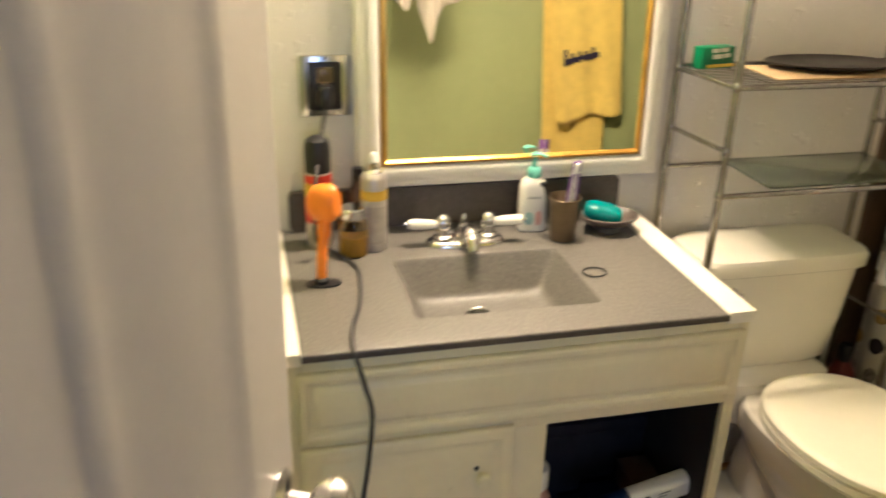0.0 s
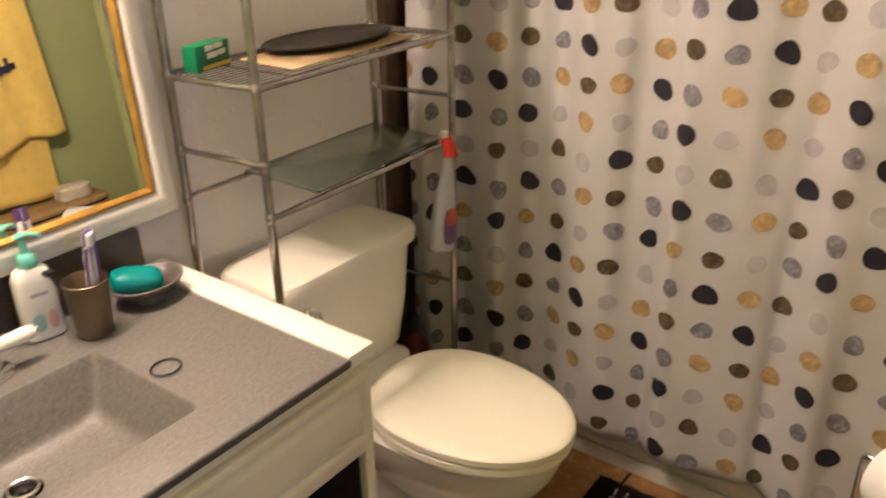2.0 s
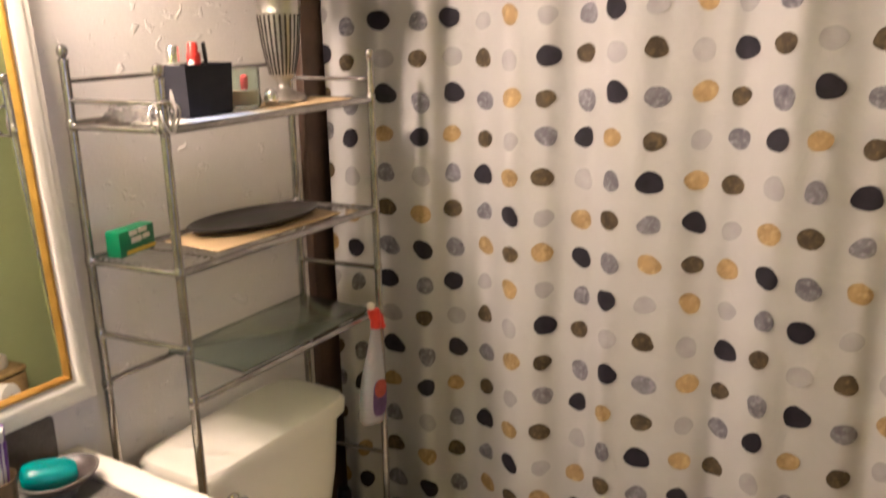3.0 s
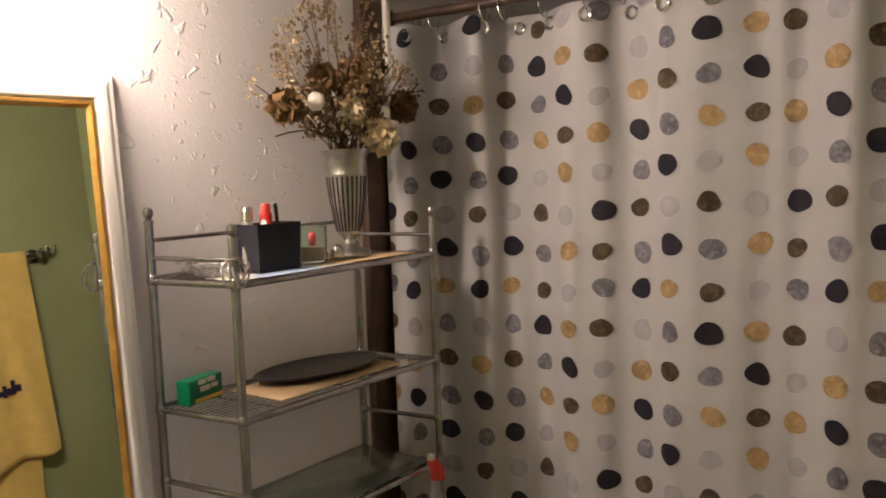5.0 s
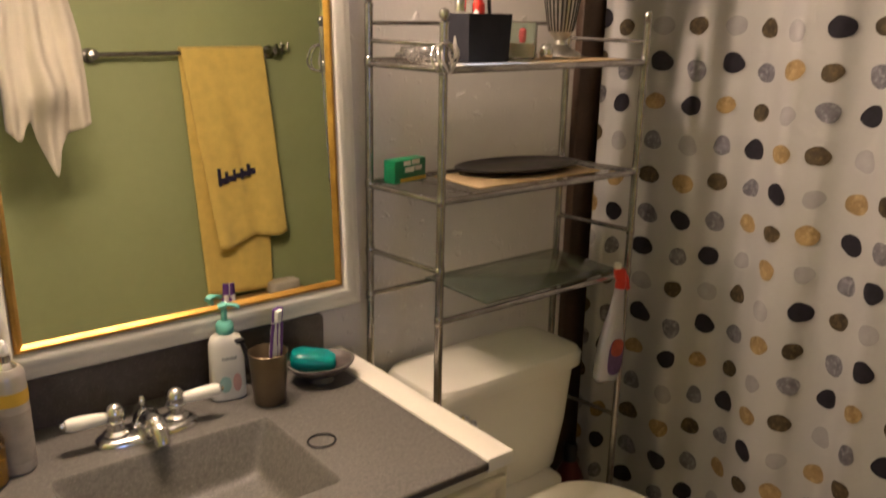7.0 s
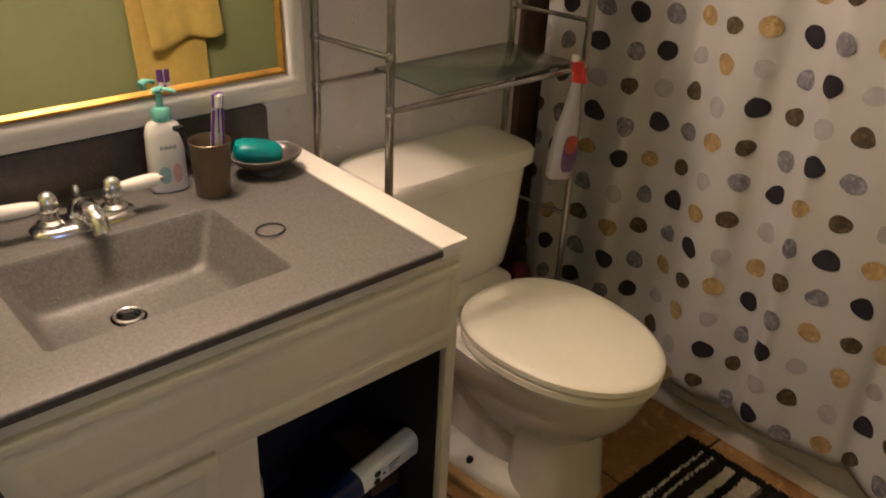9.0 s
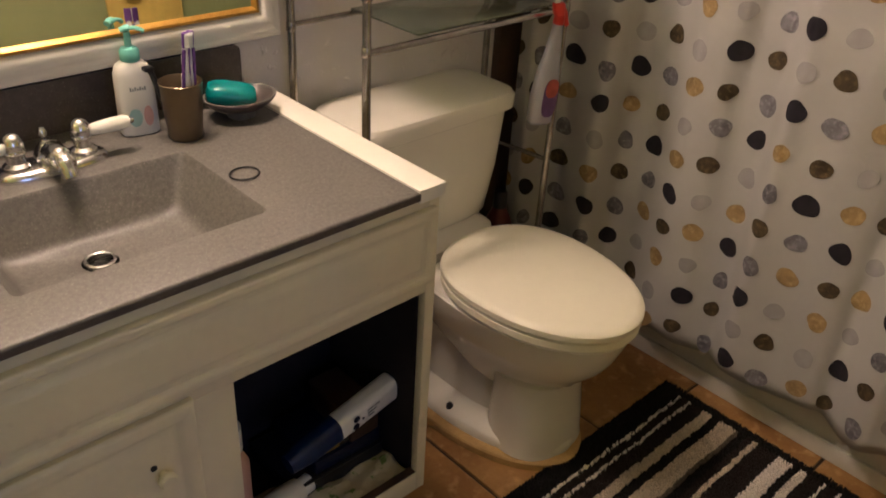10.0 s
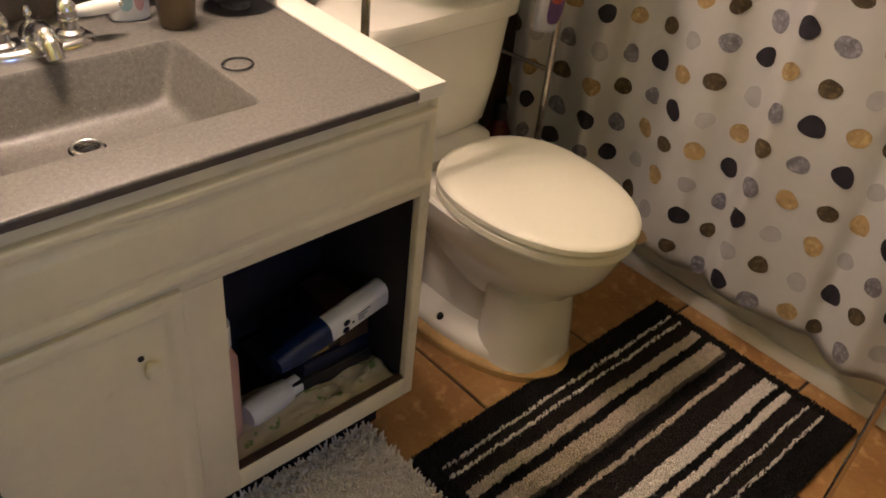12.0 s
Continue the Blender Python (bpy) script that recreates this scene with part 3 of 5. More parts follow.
for s in (-1, 1):
    h = part("handle", lathe([(0.022, 0.012), (0.0215, 0.020), (0.0150, 0.025), (0.0140, 0.036), (0.0165, 0.038), (0.0165, 0.041), (0.0135, 0.043), (0.0160, 0.048), (0.0168, 0.054), (0.0150, 0.062), (0.0105, 0.068), (0.005, 0.071), (0, 0.0715)], 26, (0.052 * s, 0, 0)), M_CHROME, fc)
    d = Vector((s, -0.12 if s > 0 else 0.06, 0.05))
    part("lever", lathe([(0.006, 0.012), (0.0095, 0.018), (0.0115, 0.035), (0.0122, 0.055), (0.0118, 0.070), (0.009, 0.078), (0.004, 0.079)], 20, (0.052 * s, 0, 0.048), d), M_PORC, h, "white porcelain lever")
    part("lever_tip", lathe([(0.0045, 0.077), (0.0055, 0.081), (0.004, 0.086), (0, 0.087)], 12, (0.052 * s, 0, 0.048), d), M_CHROME, h)

# ---- mirror ----
mir = thing("mirror", "wall mirror in a white frame with a gilded inner edge", "mirror")


def frame_loft(x0, x1, z0, z1, prof):
    """prof: (inset from the outer edge, y)."""
    bm = bmesh.new()
    rings = [[Vector((x0 + i, y, z0 + i)), Vector((x1 - i, y, z0 + i)), Vector((x1 - i, y, z1 - i)), Vector((x0 + i, y, z1 - i))] for i, y in prof]
    return add_loft(bm, rings, False, False)


MX0, MX1, MZ0, MZ1 = 1.286, 2.010, 0.969, 1.856
part("outer_frame", frame_loft(MX0, MX1, MZ0, MZ1, [(0, WN - 0.004), (0, WN - 0.013), (0.003, WN - 0.018), (0.010, WN - 0.021), (0.018, WN - 0.026), (0.029, WN - 0.034), (0.038, WN - 0.036), (0.046, WN - 0.034), (0.052, WN - 0.027), (0.053, WN - 0.02)]), M_FRAME, mir, "white painted frame")
part("gilt_edge", frame_loft(MX0 + 0.0522, MX1 - 0.0522, MZ0 + 0.0522, MZ1 - 0.0522, [(0, WN - 0.026), (0.003, WN - 0.034), (0.008, WN - 0.035), (0.013, WN - 0.030), (0.016, WN - 0.024)]), M_GOLD, mir, "gilded inner edge")
part("mirror_glass", box(MX0 + 0.061, MX1 - 0.061, WN - 0.0265, WN - 0.018, MZ0 + 0.061, MZ1 - 0.061), M_MIRROR, mir, "", False)

# the mirror leans back a little against the wall
mc = Vector((1.648, WN - 0.02, 1.408))
mir.matrix_basis = Matrix.Translation(mc + Vector((0, -0.018, 0))) @ pose(0, 0, 0, -3) @ Matrix.Translation(-mc)
# ---- lamp over the mirror ----
lamp = thing("wall_lamp", "chrome wall lamp with three small frosted bulbs over the mirror", "lamp")
LY, LZ = 2.445, 2.045
part("back_plate", box(1.42, 1.84, WN - 0.022, WN - 0.001, LZ + 0.095, LZ + 0.185, 0.006), M_CHROME, lamp)
for LX in (1.47, 1.63, 1.79):
    part("arm", sweep(smooth_path([(LX, WN - 0.02, LZ + 0.14), (LX, WN - 0.05, LZ + 0.15), (LX, LY + 0.015, LZ + 0.14), (LX, LY, LZ + 0.085)]), 0.008, 12), M_CHROME, lamp)
    part("socket", lathe([(0.022, 0.04), (0.024, 0.06), (0.018, 0.085), (0.006, 0.092)], 20, (LX, LY, LZ)), M_CHROME, lamp)
    part("bulb", lathe([(0, -0.042), (0.015, -0.039), (0.027, -0.029), (0.036, -0.010), (0.036, 0.007), (0.029, 0.024), (0.020, 0.038), (0.017, 0.050)], 28, (LX, LY, LZ)), M_BULB, lamp, "glowing frosted bulb")

# ---- toilet ----
toilet = thing("toilet", "white toilet with closed cream lid", "toilet", at=(2.400, 0, 0))
TKX, TY = -0.077, 2.35
part("tank", outline_loft(bmesh.new(), [(0.468, TKX, 2.46, 0.170, 0.078, 5), (0.482, TKX, 2.46, 0.188, 0.086, 6), (0.60, TKX, 2.457, 0.205, 0.092, 7), (0.745, TKX, 2.455, 0.218, 0.096, 7)], 64), M_PORC, toilet)
part("tank_lid", outline_loft(bmesh.new(), [(0.745, TKX, 2.452, 0.222, 0.100, 7), (0.750, TKX, 2.452, 0.232, 0.107, 7), (0.778, TKX, 2.452, 0.234, 0.108, 7), (0.789, TKX, 2.452, 0.228, 0.104, 6), (0.793, TKX, 2.452, 0.210, 0.090, 5), (0.795, TKX, 2.452, 0.15, 0.06, 4)], 64), M_PORC, toilet)
hd = part("flush_handle", lathe([(0.016, 0), (0.016, 0.006), (0.009, 0.010), (0.007, 0.022)], 18, (TKX - 0.150, TY + 0.012, 0.705), (0, -1, 0)), M_CHROME, toilet)
part("flush_button", lathe([(0.010, 0.020), (0.015, 0.024), (0.016, 0.032), (0.011, 0.038), (0, 0.040)], 20, (TKX - 0.150, TY + 0.012, 0.705), (0, -1, 0)), M_CHROME, hd)


def egg(z, half_w, y_back, y_front, cx=0.0, n=56, blunt=3.2):
    """An egg-shaped outline: blunt behind, drawn out in front."""
    yc = y_back - (y_back - y_front) * 0.42
    ring = []
    for i in range(n):
        t = 2 * math.pi * i / n
        c, s = math.cos(t), math.sin(t)
        if s > 0:
            e = blunt
            x = half_w * math.copysign(abs(c) ** (2 / e), c)
            y = yc + (y_back - yc) * abs(s) ** (2 / e)
        else:
            e = 2.0
            x = half_w * math.copysign(abs(c) ** (2 / e), c)
            y = yc - (yc - y_front) * abs(s) ** (2 / 2.1)
        ring.append(Vector((x + cx, y, z)))
    return ring


bm = bmesh.new()
add_loft(bm, [egg(0.170, 0.092, 2.28, 1.992, 0.010), egg(0.200, 0.104, 2.34, 1.988, 0.010), egg(0.228, 0.118, 2.38, 1.972, 0.010), egg(0.262, 0.136, 2.40, 1.940, 0.008), egg(0.300, 0.154, 2.41, 1.908, 0.004), egg(0.340, 0.169, 2.41, 1.886), egg(0.378, 0.179, 2.40, 1.872), egg(0.405, 0.184, 2.385, 1.862), egg(0.412, 0.178, 2.38, 1.868)])
part("bowl", bm, M_PORC, toilet)
part("pedestal", outline_loft(bmesh.new(), [(0.022, 0.006, 2.072, 0.121, 0.106, 2.4), (0.040, 0.006, 2.072, 0.118, 0.103, 2.4), (0.110, 0.008, 2.074, 0.113, 0.098, 2.4), (0.180, 0.008, 2.078, 0.110, 0.096, 2.3), (0.225, 0.008, 2.085, 0.112, 0.106, 2.2)], 48), M_PORC, toilet)
part("trapway", outline_loft(bmesh.new(), [(0.03, 0.0, 2.30, 0.090, 0.20, 3), (0.10, 0.0, 2.30, 0.080, 0.19, 2.8), (0.17, 0.0, 2.31, 0.074, 0.17, 2.6), (0.26, 0.0, 2.32, 0.088, 0.13, 2.4), (0.34, 0.0, 2.33, 0.110, 0.10, 2.4)], 44), M_PORC, toilet)
part("bowl_neck", outline_loft(bmesh.new(), [(0.30, TKX * 0.6, 2.45, 0.12, 0.08, 4), (0.40, TKX * 0.6, 2.44, 0.16, 0.10, 4), (0.438, TKX * 0.6, 2.44, 0.17, 0.10, 4), (0.470, TKX, 2.45, 0.15, 0.07, 4)], 40), M_PORC, toilet)
bm = bmesh.new()
add_loft(bm, [egg(0.022, 0.152, 2.50, 1.962, 0.004), egg(0.036, 0.152, 2.50, 1.962, 0.004), egg(0.046, 0.146, 2.49, 1.970, 0.004), egg(0.054, 0.130, 2.48, 1.985, 0.004), egg(0.066, 0.105, 2.46, 2.01, 0.004)])
part("foot", bm, M_PORC, toilet)
plinth = tagged(link("toilet_plinth", add_loft(bmesh.new(), [egg(0.0, 0.176, 2.53, 1.940, 0.0), egg(0.018, 0.176, 2.53, 1.940, 0.0), egg(0.0215, 0.172, 2.525, 1.945, 0.0)]), material("tan_board", (0.56, 0.36, 0.14), 0.6, vary=0.3, scale=12, bump=0.2)), "tan wooden board under the toilet", "plinth")
plinth.matrix_basis = pose(2.400, 0, 0)
LIDB = 2.3
bm = bmesh.new()
add_loft(bm, [egg(z, w, yb, yf, 0, 56, LIDB) for z, w, yb, yf in ((0.413, 0.180, 2.335, 1.862), (0.418, 0.188, 2.338, 1.854), (0.434, 0.188, 2.338, 1.854), (0.438, 0.182, 2.335, 1.860))])
part("seat", bm, M_SEAT, toilet)
bm = bmesh.new()
add_loft(bm, [egg(z, w, yb, yf, 0, 56, LIDB) for z, w, yb, yf in ((0.4395, 0.182, 2.335, 1.858), (0.443, 0.189, 2.340, 1.850), (0.456, 0.189, 2.340, 1.850), (0.462, 0.184, 2.336, 1.855), (0.4655, 0.172, 2.325, 1.870), (0.4675, 0.12, 2.28, 1.93))])
part("lid", bm, M_SEAT, toilet, "cream closed toilet lid")
for s in (-1, 1):
    part("hinge", lathe([(0.014, 0), (0.014, 0.018), (0.008, 0.022)], 16, (0.075 * s, 2.352, 0.412)), M_SEAT, toilet)
part("bolt_cap", lathe([(0.009, 0.0), (0.009, 0.009), (0.005, 0.015), (0, 0.016)], 16, (-0.128, 2.235, 0.048)), M_BLACK, toilet, "dark bolt cap")

# ---- shelf rack over the toilet ----
rack = thing("shelf_rack", "worn chrome over-toilet shelf rack", "shelf rack")
RX0, RX1, RY0, RY1 = 2.066, 2.636, 2.316, 2.525
BX0, BX1 = 2.041, 2.606
PR = 0.0085
for x, y, top in ((RX0, RY0, 1.546), (RX1, RY0, 1.546), (BX0, RY1, 1.576), (BX1, RY1, 1.576)):
    pst = part("post", bar((x, y, 0.004), (x, y, top), PR, 16), M_CHROME_D, rack)
    part("finial", lathe([(0.0095, 0), (0.0095, 0.006), (0.0055, 0.009), (0.0092, 0.015), (0.0102, 0.021), (0.008, 0.028), (0, 0.032)], 16, (x, y, top)), M_CHROME_D, pst)
    part("foot", lathe([(0.012, 0), (0.012, 0.012), (0.009, 0.014)], 14, (x, y, 0)), M_BLACK, pst)
    for z in (1.470, 1.222, 1.080, 0.978):
        part("collar", lathe([(0.0085, -0.010), (0.0100, -0.008), (0.0100, 0.008), (0.0085, 0.010)], 14, (x, y, z)), M_CHROME_D, pst)


def rack_bar(a, b, r=0.0055):
    part("cross_bar", bar(a, b, r, 10), M_CHROME_D, rack)


for z, sides in ((1.467, True), (1.220, True), (0.975, False)):
    rack_bar((RX0, RY0, z), (RX1, RY0, z), 0.007)
    rack_bar((BX0, RY1, z + 0.006), (BX1, RY1, z + 0.006), 0.006)
    if sides:
        rack_bar((RX0, RY0, z), (BX0, RY1, z), 0.006)
        rack_bar((RX1, RY0, z), (BX1, RY1, z), 0.006)
for z in (1.080, 0.60, 0.19):
    rack_bar((RX0, RY0, z), (BX0, RY1, z))
    rack_bar((RX1, RY0, z), (BX1, RY1, z))
rack_bar((RX0, RY0, 1.512), (BX0, RY1, 1.512), 0.0045)
rack_bar((RX1, RY0, 1.512), (BX1, RY1, 1.512), 0.0045)
rack_bar((BX0, RY1, 1.545), (BX1, RY1, 1.545), 0.0045)
for z, wire in ((1.470, 0.0012), (1.223, 0.0011)):
    for i in range(1, 15):
        f = i / 15
        part("shelf_wire", bar((RX0 + (BX0 - RX0) * f, RY0 + (RY1 - RY0) * f, z + 0.004 * f), (RX1 + (BX1 - RX1) * f, RY0 + (RY1 - RY0) * f, z + 0.004 * f), wire, 6), M_CHROME_D, rack)
    for f in (0.18, 0.5, 0.82):
        part("shelf_brace", bar((RX0 + (RX1 - RX0) * f, RY0, z - 0.003), (BX0 + (BX1 - BX0) * f, RY1, z + 0.001), 0.0016, 6), M_CHROME_D, rack)
pane = tagged(link("glass_sheet", box(2.19, 2.60, RY0 - 0.002, RY1 + 0.002, 0.9872, 0.992, 0.001), M_PANE), "grey-green glass pane lying on the wire shelf", "glass pane")

# ---- rugs ----


def pile(ob_name, parent, x0, x1, y0, y1, z0, height, step, spread, mat_of, mats, seed, label=""):
    """Tufts of pile in a grid, each a small leaning blade-like cone."""
    rnd = random.Random(seed)
    verts, faces, idx = [], [], []
    y = y0
    while y < y1:
        x = x0
        while x < x1:
            px, py = x + rnd.uniform(-1, 1) * step * 0.5, y + rnd.uniform(-1, 1) * step * 0.5
            h = height * rnd.uniform(0.7, 1.15)
            lx, ly = rnd.uniform(-1, 1) * spread, rnd.uniform(-1, 1) * spread
            b = len(verts)
            w = step * 0.72
            a0 = rnd.uniform(0, 6.28)
            for k in range(4):
                verts.append((px + w * math.cos(a0 + k * 1.571), py + w * math.sin(a0 + k * 1.571), z0))
            for k in range(4):
                verts.append((px + lx + w * 0.55 * math.cos(a0 + k * 1.571), py + ly + w * 0.55 * math.sin(a0 + k * 1.571), z0 + h))
            faces += [(b, b + 1, b + 5, b + 4), (b + 1, b + 2, b + 6, b + 5), (b + 2, b + 3, b + 7, b + 6), (b + 3, b, b + 4, b + 7), (b + 4, b + 5, b + 6, b + 7)]
            idx += [mat_of(px, py)] * 5
            x += step
        y += step
    me = bpy.data.meshes.new(ob_name)
    me.from_pydata(verts, [], faces)
    for m in mats:
        me.materials.append(m)
    me.polygons.foreach_set("material_index", idx)
    ob = new(ob_name, me)
    ob.parent = parent
    ob["kind"] = "stuff"
    if label:
        ob["label"] = label
    return ob


M_RUG = [
    material("rug_black", (0.006, 0.0055, 0.0055), 0.95, vary=0.4, scale=60, island=0.3),
    material("rug_charcoal", (0.022, 0.016, 0.014), 0.95, vary=0.3, scale=60, island=0.3),
    material("rug_beige", (0.72, 0.62, 0.50), 0.95, vary=0.2, scale=60, island=0.18),
    material("rug_white", (0.90, 0.84, 0.77), 0.95, vary=0.12, scale=60, island=0.15),
    material("rug_taupe", (0.16, 0.13, 0.105), 0.95, vary=0.2, scale=60, island=0.25),
]
rug = thing("striped_rug", "black, grey and beige striped tufted bath rug on the tiles", "rug")
GX0, GX1, GY0, GY1 = 1.945, 2.835, 1.385, 1.965
part("backing", box(GX0 + 0.004, GX1 - 0.004, GY0 + 0.004, GY1 - 0.004, 0.0, 0.006), M_RUG[0], rug)
STRIPES = [(0.105, 0), (0.119, 3), (0.155, 1), (0.169, 3), (0.235, 1), (0.282, 2), (0.325, 0), (0.400, 2), (0.418, 4), (0.455, 0), (0.485, 1), (0.507, 2), (0.605, 1), (0.668, 3), (0.702, 0), (0.737, 3), (0.80, 1), (0.813, 3), (0.865, 1), (0.879, 3), (1.01, 0)]
rnd_rug = random.Random(3)
WAVE = [rnd_rug.uniform(0, 6.28) for _ in range(8)]


def stripe(x, y):
    v = (GY1 - y) / (GY1 - GY0)
    v += 0.004 * math.sin(x * 23 + WAVE[0]) * math.sin(x * 11 + WAVE[1] + 9 * v) + 0.0012 * math.sin(x * 140 + 40 * v)
    if x < GX0 + 0.035 or x > GX1 - 0.028:
        return 0 if rnd_rug.random() < 0.9 else 1
    for lim, c in STRIPES:
        if v < lim:
            if lim in (0.119, 0.169, 0.813, 0.879) and rnd_rug.random() < 0.12:
                return 1
            return c
    return 0


pile("rug_pile", rug, GX0, GX1, GY0, GY1, 0.004, 0.013, 0.0040, 0.0009, stripe, M_RUG, 5)
mat2 = thing("shag_mat", "off-white shaggy bath mat before the vanity", "bath mat")
M_SHAG = material("shag_pile", (0.90, 0.83, 0.73), 0.95, vary=0.15, scale=40, island=0.15)
part("backing", box(1.24, 1.925, 1.38, 2.085, 0.0, 0.014), M_SHAG, mat2)
pile("shag_pile", mat2, 1.235, 1.93, 1.375, 2.09, 0.008, 0.020, 0.0050, 0.011, lambda x, y: 0, [M_SHAG], 8)

# ---- floor tiles ----
TP, TX0, TY0 = 0.365, 2.19, 1.543
tile_mesh = bpy.data.meshes.new("tile")
bm = box(-TP / 2 + 0.004, TP / 2 - 0.004, -TP / 2 + 0.004, TP / 2 - 0.004, -0.010, 0.0, 0.0025, 2)
bm.to_mesh(tile_mesh)
bm.free()
tile_mesh.materials.append(M_TILE)
for i in range(-4, 3):
    for j in range(-3, 3):
        cx, cy = TX0 + (i + 0.5) * TP, TY0 + (j + 0.5) * TP
        if WW - 0.1 < cx < ALC + 0.1 and WS - 0.2 < cy < WN:
            t = new("tile", tile_mesh)
            t.parent = floor
            t.matrix_basis = pose(cx, cy, 0)

# ---- towel, hooks, hamper and hanging cloth by the green wall ----
M_YELLOW = material("yellow_terry", (0.92, 0.68, 0.18), 0.95, vary=0.12, scale=25, bump=0.6, bump_scale=700, sheen=0.2)
M_NAVY = material("navy_stitching", (0.03, 0.025, 0.06), 0.9, vary=0.3, scale=60)
M_LINEN = cloth("white_linen", (0.70, 0.64, 0.54), 0.15, 0.08)
tb = thing("towel_bar", "dull metal towel bar on the green wall", "towel bar", at=(0.045, 0, 0.215))
part("rod", bar((1.99, 0.69, 1.36), (2.74, 0.69, 1.36), 0.009, 16), M_CHROME_D, tb)
for x in (1.995, 2.735):
    part("bracket", lathe([(0.028, 0), (0.028, 0.008), (0.014, 0.014), (0.011, 0.05), (0.018, 0.056), (0.022, 0.068), (0.018, 0.082), (0, 0.088)], 24, (x, WS + 0.002, 1.36), (0, 1, 0)), M_CHROME_D, tb)


def draped(name_bm, x_of, z0, z1, y_of, nx=36, nz=40):
    rows = [[name_bm.verts.new((x_of(i / nx, j / nz), y_of(i / nx, j / nz), z0(i / nx) + (z1 - z0(i / nx)) * j / nz)) for i in range(nx + 1)] for j in range(nz + 1)]
    for j in range(nz):
        for i in range(nx):
            name_bm.faces.new((rows[j][i], rows[j][i + 1], rows[j + 1][i + 1], rows[j + 1][i]))
    return rows


towel = thing("towel", "yellow terry towel with dark embroidery over the towel bar", "towel", at=(0.015, 0, 0.215))
bm = bmesh.new()
f = draped(bm, lambda u, v: 2.35 + 0.350 * u + (0.075 * (1 - v)) * (0.9 if u < 0.5 else 0.75) * (1 - 0.3 * u), lambda u: 0.575 + 0.03 * u - 0.012 * math.sin(u * 9), 1.372, lambda u, v: 0.706 + 0.012 * math.sin(u * 7 + 1) * (1 - v) + 0.006 * math.sin(u * 17 + 3 * v) * (1 - v) + 0.02 * (1 - v) ** 2 * (1 - u))
k = draped(bm, lambda u, v: 2.35 + 0.350 * u - 0.03 * u * (1 - v) + 0.02 * (1 - v) * (1 - u), lambda u: 0.372 - 0.02 * u, 1.372, lambda u, v: 0.674 + 0.006 * math.sin(u * 9 + 2) * (1 - v))
for a, b in ((f[-1], k[-1]),):
    mid = [bm.verts.new(((p.co.x + q.co.x) / 2, 0.690, 1.381)) for p, q in zip(a, b)]
    for i in range(len(a) - 1):
        bm.faces.new((a[i], a[i + 1], mid[i + 1], mid[i]))
        bm.faces.new((mid[i], mid[i + 1], b[i + 1], b[i]))
t = part("terry_cloth", bm, M_YELLOW, towel)
mod = t.modifiers.new("thickness", "SOLIDIFY")
mod.thickness, mod.offset = 0.006, 0
bm = bmesh.new()
rnd = random.Random(11)
x = 2.444
for h in (0.072, 0.048, 0.050, 0.044, 0.052, 0.046, 0.044):
    w = 0.030
    zc = 0.852 + (x - 2.485) * 0.19
    uu, vv = (x - 2.41) / 0.365, (zc - 0.58) / 0.79
    yy = 0.712 + 0.012 * math.sin(uu * 7 + 1) * (1 - vv) + 0.006 * math.sin(uu * 17 + 3 * vv) * (1 - vv) + 0.02 * (1 - vv) ** 2 * (1 - uu)
    add_box(bm, x, x + w * 0.36, yy - 0.008, yy + 0.0022, zc - 0.018, zc - 0.018 + h)
    add_box(bm, x + w * 0.4, x + w * 1.1, yy - 0.008, yy + 0.002, zc - 0.010 + rnd.uniform(-0.006, 0.006), zc + 0.014)
    x += 0.0345
part("embroidery", bm, M_NAVY, towel, "dark embroidered lettering, not legible")["kind"] = "stuff"
for i, x in enumerate((2.820, 2.852)):
    hk = thing("wall_hook", "small metal robe hook on the green wall", "hook", "hooks on the green wall", (x, WS + 0.001, 1.585))
    part("plate", box(-0.008, 0.008, 0, 0.004, -0.022, 0.022, 0.002), M_CHROME, hk)
    part("prong", sweep(smooth_path([(0, 0.003, 0.005), (0, 0.03, -0.012), (0, 0.045, 0.0), (0, 0.046, 0.02)]), 0.004, 8), M_CHROME, hk)
    part("prong_tip", lathe([(0, -0.007), (0.006, -0.003), (0.007, 0), (0.006, 0.004), (0, 0.007)], 12, (0, 0.046, 0.022)), M_CHROME, hk)

ham = thing("hamper", "tan wicker hamper with a flat lid under the towel", "hamper")
M_TAN = material("tan_wicker", (0.45, 0.30, 0.13), 0.7, vary=0.35, scale=30, bump=0.6, bump_scale=140)
part("body", outline_loft(bmesh.new(), [(0.0, 2.60, 0.74, 0.19, 0.075, 5), (0.52, 2.60, 0.74, 0.212, 0.092, 5), (0.532, 2.60, 0.74, 0.210, 0.090, 5)], 48), M_TAN, ham)
part("lid_seam", outline_loft(bmesh.new(), [(0.530, 2.60, 0.74, 0.206, 0.087, 5), (0.542, 2.60, 0.74, 0.206, 0.087, 5)], 48), M_BLACK, ham, "dark seam under the lid")
part("lid", outline_loft(bmesh.new(), [(0.541, 2.60, 0.74, 0.212, 0.093, 5), (0.544, 2.60, 0.74, 0.216, 0.096, 5), (0.554, 2.60, 0.74, 0.216, 0.096, 5), (0.558, 2.60, 0.74, 0.211, 0.092, 5)], 48), M_TAN, ham)
